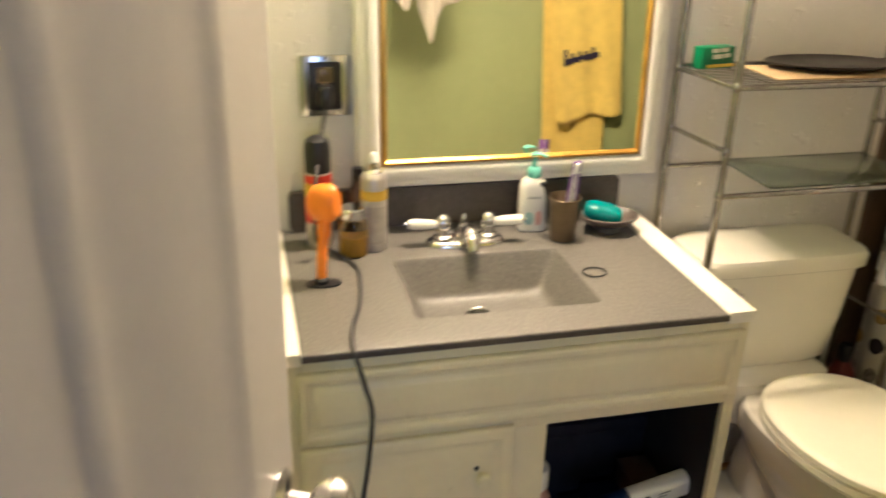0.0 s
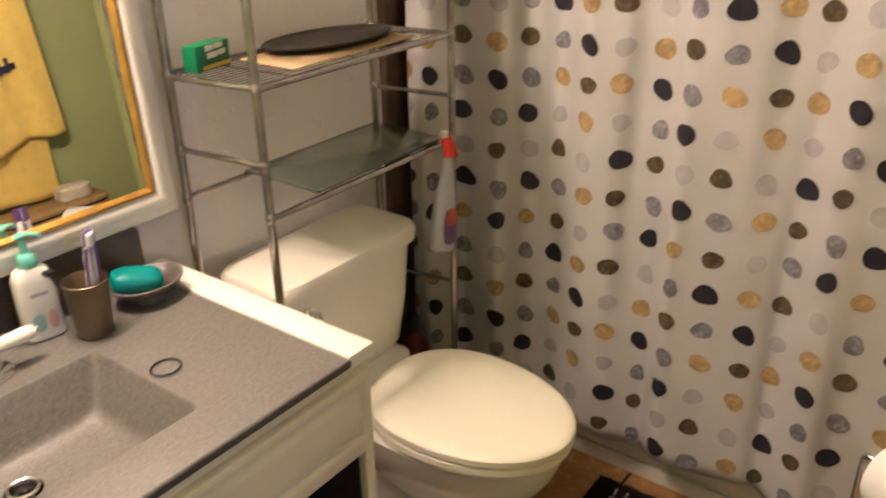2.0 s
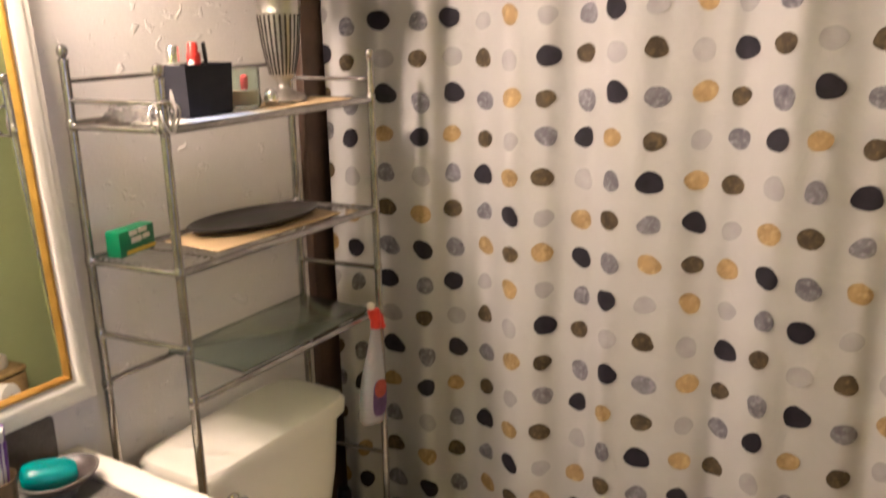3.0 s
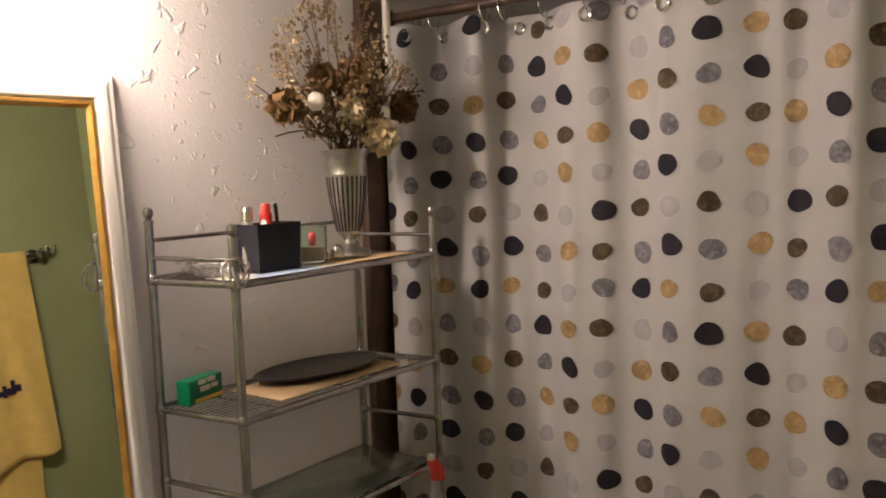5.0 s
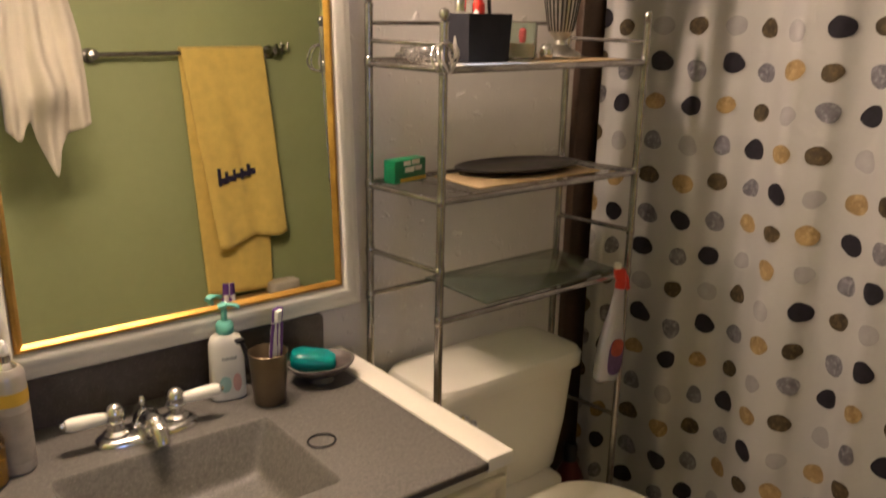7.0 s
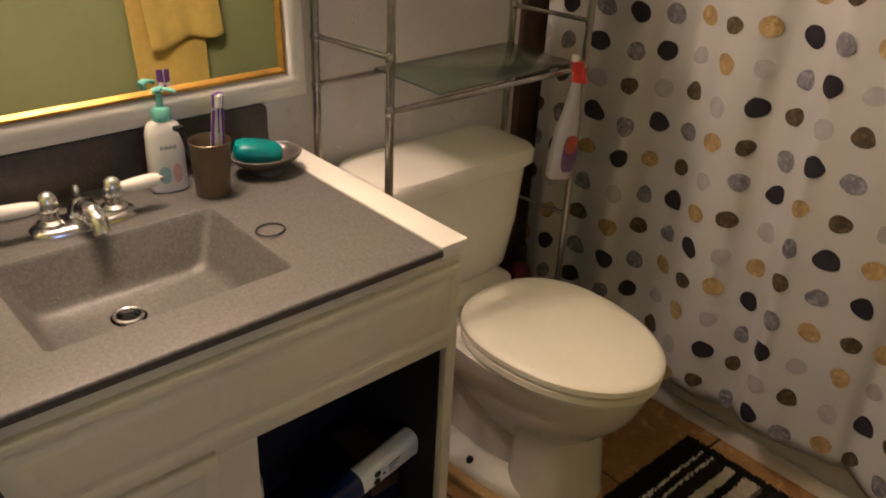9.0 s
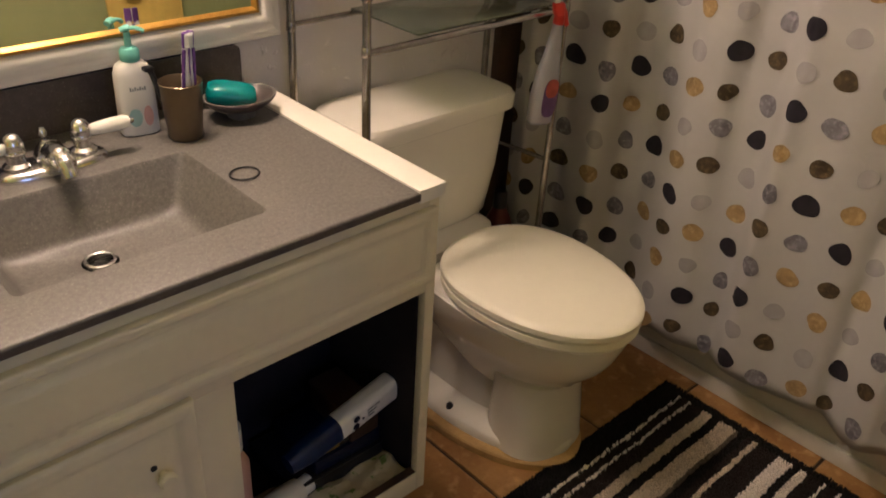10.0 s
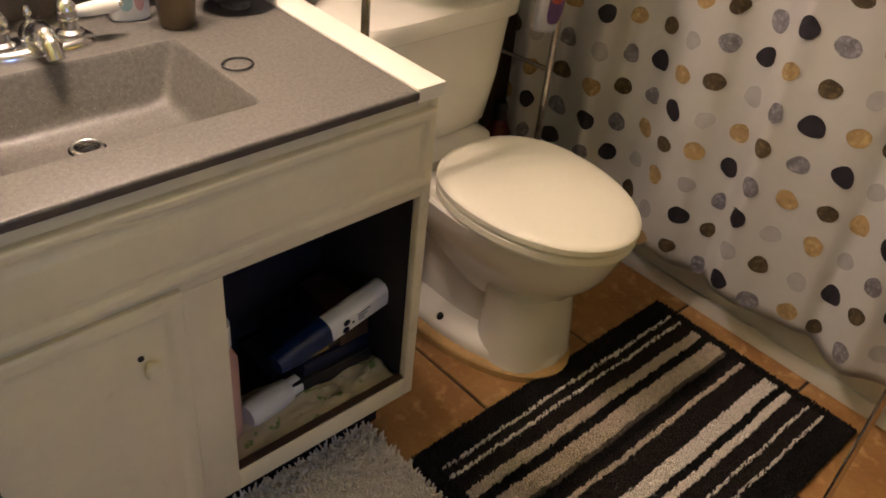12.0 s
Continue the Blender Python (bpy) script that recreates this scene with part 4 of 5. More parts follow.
cl = tagged(link("washcloth", outline_loft(bmesh.new(), [(0.5585, 2.70, 0.74, 0.066, 0.038, 3), (0.572, 2.70, 0.74, 0.072, 0.044, 3), (0.604, 2.702, 0.74, 0.068, 0.040, 3), (0.614, 2.702, 0.74, 0.050, 0.028, 2.6)], 28), M_LINEN), "folded white washcloth on the hamper", "cloth")

hang = thing("hanging_cloth", "white cloth garment hanging from a hook in folds", "garment")
bm = bmesh.new()
nx, nz = 48, 60


def garment(u, v):
    """u across, v from the lower edge to the hook."""
    low = 1.29 + 0.10 * abs(u - 0.5) - 0.11 * math.exp(-((u - 0.50) / 0.10) ** 2) - 0.03 * math.exp(-((u - 0.12) / 0.1) ** 2) + 0.05 * math.exp(-((u - 0.27) / 0.07) ** 2)
    z = low + (2.02 - low) * v
    half = 0.125 * (1 - 0.93 * max(0, (v - 0.35) / 0.65) ** 1.5)
    x = 1.76 + (u * 2 - 1) * half
    y = 1.115 + 0.018 * math.sin(u * 15 + 2 * v) * (1 - 0.9 * v) + 0.010 * math.sin(u * 31) * (1 - v) + 0.088 * math.exp(-((z - 1.445) / 0.075) ** 2 - ((u - 0.5) / 0.3) ** 2)
    y += 0.03 * max(0, v - 0.6) / 0.4
    return (x, y, z)


rows = [[bm.verts.new(garment(i / nx, j / nz)) for i in range(nx + 1)] for j in range(nz + 1)]
for j in range(nz):
    for i in range(nx):
        bm.faces.new((rows[j][i], rows[j][i + 1], rows[j + 1][i + 1], rows[j + 1][i]))
c = part("cloth", bm, M_LINEN, hang)
mod = c.modifiers.new("thickness", "SOLIDIFY")
mod.thickness = 0.003
part("loop", sweep(smooth_path([(1.76, 1.145, 2.01), (1.754, 1.145, 2.05), (1.76, 1.145, 2.09), (1.766, 1.145, 2.05), (1.76, 1.145, 2.01)]), 0.003, 8), M_LINEN, hang)
ch = thing("ceiling_hook", "thin metal ceiling hook with a long stem", "hook")
part("stem", sweep(smooth_path([(1.76, 1.145, CEIL - 0.002), (1.76, 1.145, 2.14), (1.76, 1.150, 2.095), (1.76, 1.140, 2.082), (1.76, 1.128, 2.10)]), 0.003, 8), M_CHROME_D, ch)
part("flange", lathe([(0.02, 0), (0.018, 0.006), (0.004, 0.009)], 18, (1.76, 1.145, CEIL - 0.001), (0, 0, -1)), M_CHROME_D, ch)

# ---- things on the counter ----
M_ORANGE = material("orange_plastic", (0.80, 0.22, 0.02), 0.35, vary=0.12, scale=12)
M_RED = material("red_plastic", (0.55, 0.035, 0.025), 0.35, vary=0.12, scale=12)
M_TEALP = material("mint_plastic", (0.16, 0.50, 0.42), 0.35, vary=0.08, scale=12)
M_SOAP = material("teal_soap", (0.0, 0.20, 0.19), 0.25, vary=0.12, scale=14, subsurface=0.1)
M_CUP = material("bronze_tumbler", (0.185, 0.135, 0.080), 0.32, 0.55, vary=0.15, scale=20)
M_LOTION = material("white_bottle", (0.74, 0.72, 0.66), 0.32, vary=0.04, scale=8)
M_PRINT_G = material("grey_print", (0.22, 0.24, 0.24), 0.5, vary=0.1)
M_PRINT_T = material("pale_teal_print", (0.35, 0.55, 0.52), 0.4, vary=0.15, scale=30)
M_PRINT_P = material("pale_pink_print", (0.66, 0.38, 0.34), 0.4, vary=0.15, scale=30)
M_YEL = material("yellow_print", (0.62, 0.40, 0.05), 0.4, vary=0.1)
M_PURPLE = material("purple_plastic", (0.16, 0.06, 0.28), 0.35, vary=0.12, scale=14)
M_SILVER = material("can_metal", (0.55, 0.52, 0.48), 0.32, 0.6, vary=0.1, scale=14)
M_AMBER = glass("amber_glass", (0.75, 0.62, 0.40), 0.03)
M_RUBBER = material("black_rubber", (0.012, 0.012, 0.012), 0.55, vary=0.25, scale=30)
M_CORD = material("grey_cord", (0.05, 0.048, 0.05), 0.5, vary=0.2, scale=30)

out = thing("outlet", "chrome-plated double outlet plate on the plaster wall", "outlet")
part("plate", box(1.170, 1.280, WN - 0.007, WN - 0.001, 1.125, 1.258, 0.003), M_CHROME, out)
s = part("socket", box(1.190, 1.262, WN - 0.010, WN - 0.0065, 1.140, 1.244, 0.004), M_BLACK, out)
for z in (1.168, 1.216):
    part("socket_face", box(1.209, 1.243, WN - 0.012, WN - 0.0095, z - 0.017, z + 0.017, 0.006), M_CUP, s)
for z in (1.130, 1.252):
    part("screw", lathe([(0.004, 0), (0.003, 0.0015), (0, 0.0018)], 12, (1.226, WN - 0.007, z), (0, -1, 0)), M_CHROME_D, out)
plug = thing("power_cord", "grey power cord running from the outlet across the counter", "cord")
part("plug_body", outline_loft(bmesh.new(), [(1.150, 1.225, WN - 0.030, 0.012, 0.016, 3), (1.165, 1.225, WN - 0.030, 0.015, 0.018, 3), (1.192, 1.225, WN - 0.030, 0.015, 0.018, 3), (1.198, 1.225, WN - 0.030, 0.012, 0.014, 3)], 20), M_BLACK, plug)
part("cable", sweep(smooth_path([(1.225, WN - 0.03, 1.155), (1.212, WN - 0.05, 1.10), (1.190, 2.43, 1.04), (1.178, 2.385, 0.96), (1.185, 2.395, 0.895), (1.222, 2.405, 0.868), (1.256, 2.33, 0.865), (1.253, 2.25, 0.865), (1.238, 2.16, 0.865), (1.215, 2.08, 0.865), (1.206, 2.02, 0.866), (1.208, 1.990, 0.855), (1.224, 1.992, 0.79), (1.236, 1.994, 0.73), (1.228, 1.994, 0.62), (1.216, 1.994, 0.52), (1.22, 1.995, 0.40), (1.235, 1.99, 0.25), (1.23, 1.97, 0.08), (1.20, 1.92, 0.046), (1.14, 1.86, 0.046)]), 0.0042, 8), M_CORD, plug)


def spray_can(name, label, x, y, r, h, mat, cap, cap_h, bands):
    ob = thing(name, label, "spray can", at=(x, y, VH + 0.0005))
    part("body", lathe([(r * 0.9, 0), (r, 0.004), (r, h), (r * 0.94, h + 0.006), (r * 0.7, h + 0.014)], 28), mat, ob)
    for z0, z1, m in bands:
        part("label_band", lathe([(r + 0.0006, z0), (r + 0.0006, z1)], 28, (0, 0, 0), None, 1, 1, False, False), m, ob)
    part("cap", lathe(cap(h, r), 28), cap_h, ob)
    return ob


spray_can("hairspray_can", "orange and red spray can with a black cap", 1.196, 2.470, 0.029, 0.168, M_SILVER,
          lambda h, r: [(r * 0.98, h + 0.004), (r * 0.98, h + 0.055), (r * 0.85, h + 0.072), (r * 0.4, h + 0.08), (0, h + 0.081)], M_BLACK,
          [(0.150, 0.168, M_RED), (0.118, 0.149, M_YEL), (0.060, 0.117, M_RED)])
c2 = spray_can("aerosol_can", "tall pale aerosol can with a white nozzle", 1.310, 2.432, 0.0285, 0.162, M_SILVER,
               lambda h, r: [(r * 0.75, h + 0.010), (r * 0.6, h + 0.016), (0.011, h + 0.022), (0.011, h + 0.034)], M_CHROME,
               [(0.020, 0.105, material("grey_can_print", (0.47, 0.43, 0.38), 0.35, 0.3, vary=0.2, scale=40)), (0.118, 0.140, M_YEL)])
part("nozzle", lathe([(0.009, 0.198), (0.009, 0.212), (0.006, 0.218), (0, 0.219)], 16), M_WHITE, c2)
jar = thing("glass_jar", "small amber glass jar with a metal lid", "jar", at=(1.262, 2.408, VH + 0.0005))
part("glass_body", lathe([(0.028, 0), (0.031, 0.006), (0.031, 0.072), (0.027, 0.082), (0.024, 0.088)], 28), M_AMBER, jar)
part("contents", lathe([(0.0275, 0.003), (0.0285, 0.008), (0.0285, 0.045), (0, 0.0455)], 24), M_YEL, jar)
part("lid", lathe([(0.027, 0.086), (0.0275, 0.088), (0.0275, 0.106), (0.025, 0.109), (0, 0.1095)], 28), M_CHROME, jar)
dk = thing("dark_bottle", "small dark brown bottle behind the jar", "bottle", at=(1.285, 2.497, VH + 0.0005))
part("body", lathe([(0.020, 0), (0.021, 0.006), (0.021, 0.11), (0.012, 0.125), (0.010, 0.14)], 20), M_BROWN, dk)
part("cap", lathe([(0.0125, 0.138), (0.0125, 0.165), (0, 0.166)], 18), M_BLACK, dk)
tool = thing("hair_tool", "orange handheld hair tool standing on its handle", "hair tool")
tool.matrix_basis = pose(1.184, 2.288, VH + 0.0005) @ Matrix.Diagonal((0.85, 0.85, 1.26, 1))
part("handle", sweep(smooth_path([(-0.006, -0.018, 0.004), (-0.002, -0.012, 0.05), (0.006, 0.0, 0.09), (0.010, 0.008, 0.120)]), [0.012] * 6 + [0.0125] * 8 + [0.016] * 6 + [0.02] * 5, 14), M_ORANGE, tool)
part("head", lathe([(0, -0.042), (0.020, -0.040), (0.029, -0.028), (0.032, -0.005), (0.030, 0.018), (0.022, 0.030), (0, 0.033)], 24, (0.012, 0.008, 0.130), (0.75, -0.55, 0.1)), M_ORANGE, tool)
part("foot_cap", lathe([(0.017, 0), (0.017, 0.008), (0.012, 0.012), (0, 0.0125)], 18, (-0.006, -0.018, 0)), M_BLACK, tool)
part("stand", outline_loft(bmesh.new(), [(0, 0.0, -0.02, 0.04, 0.022, 2.4), (0.003, 0.0, -0.02, 0.04, 0.022, 2.4)], 28), M_BLACK, tool)

lot = thing("lotion_bottle", "white lotion bottle with a mint green pump", "bottle", at=(1.687, 2.476, VH + 0.0005), turn=-10)
body = part("body", outline_loft(bmesh.new(), [(0, 0, 0, 0.030, 0.018, 3), (0.004, 0, 0, 0.033, 0.021, 3.4), (0.06, 0, 0, 0.0325, 0.021, 3.4), (0.108, 0, 0, 0.0315, 0.020, 3.4), (0.122, 0, 0, 0.027, 0.018, 3), (0.129, 0, 0, 0.018, 0.015, 2.4), (0.132, 0, 0, 0.014, 0.014, 2)], 36), M_LOTION, lot)
bm = bmesh.new()
for i in range(7):
    add_box(bm, -0.013 + i * 0.004, -0.0105 + i * 0.004, -0.0235, -0.0222, 0.083, 0.0895 - 0.002 * (i % 2))
part("brand_bars", bm, M_PRINT_G, body)["kind"] = "stuff"
part("label_patch", outline_loft(bmesh.new(), [(-0.0004, 0, 0, 0.011, 0.016, 2.2), (0.0004, 0, 0, 0.011, 0.016, 2.2)], 24), M_PRINT_T, body).matrix_basis = pose(-0.009, -0.0224, 0.035, 90, 0, 0)
part("label_patch", outline_loft(bmesh.new(), [(-0.0004, 0, 0, 0.008, 0.018, 2.0), (0.0004, 0, 0, 0.008, 0.018, 2.0)], 24), M_PRINT_P, body).matrix_basis = pose(0.013, -0.0222, 0.036, 90, 0, 0)
pump = part("pump", lathe([(0.0155, 0.130), (0.0165, 0.133), (0.0165, 0.147), (0.013, 0.152), (0.006, 0.154), (0.0055, 0.178)], 24), M_TEALP, lot, "mint green pump head")
part("pump_spout", sweep(smooth_path([(-0.009, 0.003, 0.181), (0.0, 0.0, 0.184), (0.012, -0.003, 0.184), (0.022, -0.006, 0.181), (0.026, -0.007, 0.177)]), [0.007] * 6 + [0.008] * 6 + [0.005] * 21, 12, 0.7), M_TEALP, pump)

cup = thing("tumbler", "bronze-brown tumbler holding toothbrushes", "tumbler", at=(1.741, 2.412, VH + 0.0005))
part("cup_body", lathe([(0.027, 0), (0.0295, 0.003), (0.0365, 0.098), (0.0375, 0.101), (0.036, 0.102), (0.0345, 0.098), (0.028, 0.008), (0, 0.007)], 36), M_CUP, cup)


def toothbrush(x, y, lean, ax, mat):
    ob = thing("toothbrush", "purple and white toothbrush standing in the tumbler", "toothbrush", "toothbrushes", (x, y, VH + 0.009))
    ob.matrix_basis = pose(x, y, VH + 0.009, lean[0], lean[1], ax)
    part("handle", sweep(smooth_path([(0, 0, 0.0), (0.001, 0, 0.05), (0, 0, 0.10), (0.0, 0.001, 0.135), (0, 0, 0.155)]), [0.0065] * 8 + [0.0075] * 10 + [0.006] * 8 + [0.005] * 7, 10), M_WHITE, ob)
    for s in (-1, 1):
        part("grip", sweep(smooth_path([(0.0062 * s, -0.002, 0.02), (0.007 * s, -0.002, 0.08), (0.006 * s, -0.001, 0.12), (0.005 * s, -0.002, 0.15)]), 0.0032, 8), mat, ob, "purple grip")
    part("brush_head", outline_loft(bmesh.new(), [(0.153, 0, 0, 0.006, 0.003, 3), (0.160, 0, 0, 0.0068, 0.003, 3), (0.178, 0, 0, 0.006, 0.003, 3)], 16), mat, ob)
    bm = bmesh.new()
    for i in range(3):
        for j in range(6):
            add_box(bm, -0.0048 + i * 0.0035, -0.0022 + i * 0.0035, -0.012, -0.003, 0.156 + j * 0.0035, 0.1585 + j * 0.0035)
    part("bristles", bm, M_WHITE, ob)["kind"] = "stuff"


toothbrush(1.742, 2.408, (4, 2), 20, M_PURPLE)
toothbrush(1.752, 2.414, (1, 5), -30, M_PURPLE)
rz = thing("razor", "black razor leaning in the tumbler", "razor", at=(1.722, 2.420, VH + 0.009))
part("handle", sweep(smooth_path([(0.0, 0, 0.0), (-0.010, 0.006, 0.06), (-0.018, 0.012, 0.10), (-0.024, 0.015, 0.116)]), 0.0048, 10), M_BLACK, rz)
part("blade_head", box(-0.033, -0.017, 0.008, 0.022, 0.112, 0.120, 0.002), M_BLACK, rz)

dish = thing("soap_dish", "grey footed soap dish", "soap dish", at=(1.868, 2.440, VH + 0.0005))
part("bowl", lathe([(0.020, 0.012), (0.040, 0.016), (0.058, 0.028), (0.064, 0.036), (0.063, 0.039), (0.056, 0.032), (0.038, 0.022), (0, 0.020)], 40, (0, 0, 0), None, 1.08, 0.85), M_STONE_D, dish)
part("rim", lathe([(0.0600, 0.0345), (0.0645, 0.0375), (0.0648, 0.0400), (0.0625, 0.0408), (0.0595, 0.0385)], 40, (0, 0, 0), None, 1.08, 0.85, False, False), M_STONE, dish)
part("foot", lathe([(0.026, 0), (0.026, 0.003), (0.020, 0.010), (0.021, 0.014)], 28), M_STONE, dish)
soap = tagged(link("soap_bar", outline_loft(bmesh.new(), [(0.0, 0, 0, 0.036, 0.022, 3), (0.006, 0, 0, 0.044, 0.028, 3.4), (0.018, 0, 0, 0.046, 0.030, 3.6), (0.029, 0, 0, 0.043, 0.027, 3.2), (0.035, 0, 0, 0.034, 0.020, 2.8), (0.037, 0, 0, 0.018, 0.010, 2.4)], 40), M_SOAP), "teal green bar of soap on the soap dish", "soap")
soap.matrix_basis = pose(1.850, 2.446, VH + 0.028, 6, 10, -24)
tie = bmesh.new()
ring = [Vector((0.0245 * math.cos(2 * math.pi * a / 72), 0.022 * math.sin(2 * math.pi * a / 72), 0.0025)) for a in range(73)]
add_sweep(tie, ring, [0.0012 + 0.0007 * (a % 2) for a in range(73)], 8)
tagged(link("hair_tie", tie, M_RUBBER), "thin dark beaded hair tie on the counter", "hair tie").matrix_basis = pose(1.742, 2.222, VH + 0.0005, 0, 0, 10)

# ---- things on the rack ----
M_GREENBOX = material("green_card", (0.0, 0.13, 0.05), 0.4, vary=0.12, scale=20)
M_PAPER = material("paper", (0.68, 0.64, 0.56), 0.7, vary=0.06, scale=14)
M_CARDB = material("tan_card", (0.55, 0.40, 0.22), 0.7, vary=0.15, scale=20)
M_TRAY = material("dark_tray", (0.022, 0.018, 0.016), 0.3, vary=0.3, scale=16)
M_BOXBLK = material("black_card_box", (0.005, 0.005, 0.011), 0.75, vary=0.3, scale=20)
M_BLUEP = material("blue_print", (0.34, 0.42, 0.58), 0.5, vary=0.2, scale=30)
M_WAX = material("pale_wax", (0.62, 0.52, 0.38), 0.4, vary=0.1, scale=14, subsurface=0.2)

gb = thing("soap_box", "green soap carton with a white and yellow print", "carton", at=(2.106, 2.490, 1.2275), turn=10)
part("carton", box(-0.046, 0.046, -0.016, 0.016, 0, 0.048, 0.0015), M_GREENBOX, gb)
bm = bmesh.new()
for x, z, w, h in ((-0.020, 0.036, 0.020, 0.009), (0.004, 0.037, 0.022, 0.009), (-0.016, 0.022, 0.026, 0.010), (0.014, 0.024, 0.018, 0.009)):
    add_box(bm, x, x + w, -0.0172, -0.0158, z, z + h)
part("print_shapes", bm, M_PAPER, gb)["kind"] = "stuff"
part("print_stripe", box(-0.030, 0.046, -0.0170, -0.0159, 0.003, 0.010), M_YEL, gb)
tagged(link("card_sheet", box(2.165, 2.52, 2.355, 2.505, 1.2275, 1.2305), M_CARDB), "tan card lying on the wire shelf", "card").matrix_basis = pose(0, 0, 0, 0, 0, -0.4)
tr = thing("tray", "dark oval tray lying on the card", "tray", at=(2.375, 2.435, 1.232), turn=-8)
part("tray_body", lathe([(0.09, 0), (0.115, 0.004), (0.145, 0.011), (0.150, 0.014), (0.147, 0.0155), (0.140, 0.012), (0.112, 0.006), (0, 0.005)], 44, (0, 0, 0), None, 1.05, 0.56), M_TRAY, tr)

bx = thing("black_box", "open black box with cosmetics in it", "box", at=(2.218, 2.395, 1.4750))
bm = bmesh.new()
sh = [(0.052, 0.030, 0.0), (0.056, 0.033, 0.092), (0.053, 0.030, 0.092), (0.049, 0.027, 0.004)]
add_loft(bm, [[Vector((a, b, z)), Vector((-a, b, z)), Vector((-a, -b, z)), Vector((a, -b, z))] for a, b, z in sh])
part("box_body", bm, M_BOXBLK, bx)


def cosmetic(name, label, x, y, lean, ax, r, h, mat, cap):
    ob = thing(name, label, "cosmetic")
    ob.matrix_basis = pose(x, y, 1.4805, lean, 0, ax)
    part("tube", lathe([(r * 0.95, 0), (r, 0.003), (r, h * 0.75)], 16), mat, ob)
    part("cap", lathe([(r * 1.04, h * 0.75), (r * 1.04, h * 0.97), (r * 0.8, h), (0, h + 0.0005)], 16), cap, ob)


cosmetic("lip_colour_tube", "white tube with a red cap in the black box", 2.206, 2.396, 3, 60, 0.009, 0.125, M_WHITE, M_RED)
cosmetic("cream_tube", "silver tube with a pale cap in the black box", 2.172, 2.405, 4, 120, 0.011, 0.120, M_SILVER, M_CHROME)
cosmetic("nail_polish", "dark red bottle in the black box", 2.222, 2.400, 6, -60, 0.012, 0.108, M_RED, M_RED)
cosmetic("eye_pencil", "black pencil sticking out of the black box", 2.250, 2.395, 8, -70, 0.0038, 0.125, M_BLACK, M_BLACK)

cj = thing("candle_jar", "clear glass candle jar with pale wax and a red wick cover", "candle", at=(2.345, 2.41, 1.4750))
part("glass_cup", lathe([(0.030, 0), (0.033, 0.004), (0.034, 0.075), (0.0325, 0.076), (0.031, 0.07), (0.030, 0.006), (0, 0.005)], 28), M_GLASS, cj)
part("wax", lathe([(0.0285, 0.007), (0.0295, 0.034), (0, 0.035)], 24), M_WAX, cj)
part("red_cover", lathe([(0.006, 0.036), (0.008, 0.046), (0.0075, 0.060), (0, 0.064)], 16, (0.004, 0, 0)), material("pink_wax", (0.62, 0.10, 0.10), 0.4, vary=0.15, scale=20), cj)
sm = thing("silver_dish", "small shiny metal dish beside the vase", "dish", at=(2.405, 2.395, 1.4750))
part("dish_body", lathe([(0.010, 0), (0.014, 0.003), (0.017, 0.016), (0.012, 0.028), (0.006, 0.032), (0, 0.034)], 22), M_CHROME, sm)
for x0, x1, y0, y1, z, rot, m, nm, lb in ((2.10, 2.40, 2.325, 2.42, 1.4716, 1.0, M_PAPER, "paper_sheet", "white paper lying on the top shelf"), (2.13, 2.28, 2.322, 2.37, 1.4730, -0.6, M_BLUEP, "blue_leaflet", "blue printed leaflet on the top shelf"), (2.36, 2.60, 2.34, 2.46, 1.4718, 0.0, M_CARDB, "card_strip", "tan card on the top shelf under the vase")):
    tagged(link(nm, box(x0, x1, y0, y1, z, z + 0.0012), m), lb, "paper").matrix_basis = pose(0, 0, 0, 0, 0, rot * 0.3)
bag = bmesh.new()
bmesh.ops.create_icosphere(bag, subdivisions=4, radius=1.0)
for v in bag.verts:
    n3 = noise.noise(v.co * 2.3) * 0.35 + noise.noise(v.co * 6.0) * 0.15
    v.co = Vector((2.115 + 0.045 * v.co.x * (1 + n3), 2.44 + 0.055 * v.co.y * (1 + n3), 1.489 + 0.014 * v.co.z * (1 + n3 * 2)))
tagged(link("plastic_bag", bag, glass("thin_plastic", (0.9, 0.88, 0.86), 0.2)), "crumpled clear plastic bag on the top shelf", "plastic bag")
bow = thing("ribbon_bow", "silver ribbon loops tied to the rack post", "ribbon")
for i, (a, r0, dx) in enumerate(((0, 0.024, -0.012), (50, 0.022, 0.006), (-40, 0.026, -0.004), (90, 0.02, 0.010))):
    pts = [Vector((RX0 + dx + r0 * math.cos(2 * math.pi * k / 24) * math.cos(radians(a)), RY0 - 0.012 - 0.006 * math.sin(4 * math.pi * k / 24) - r0 * 0.5 * math.cos(2 * math.pi * k / 24) * math.sin(radians(a)) * 0.5, 1.488 + r0 * 1.15 * math.sin(2 * math.pi * k / 24))) for k in range(25)]
    part("loop", sweep(pts, 0.0020, 8), (M_CHROME, M_SILVER)[i % 2], bow)

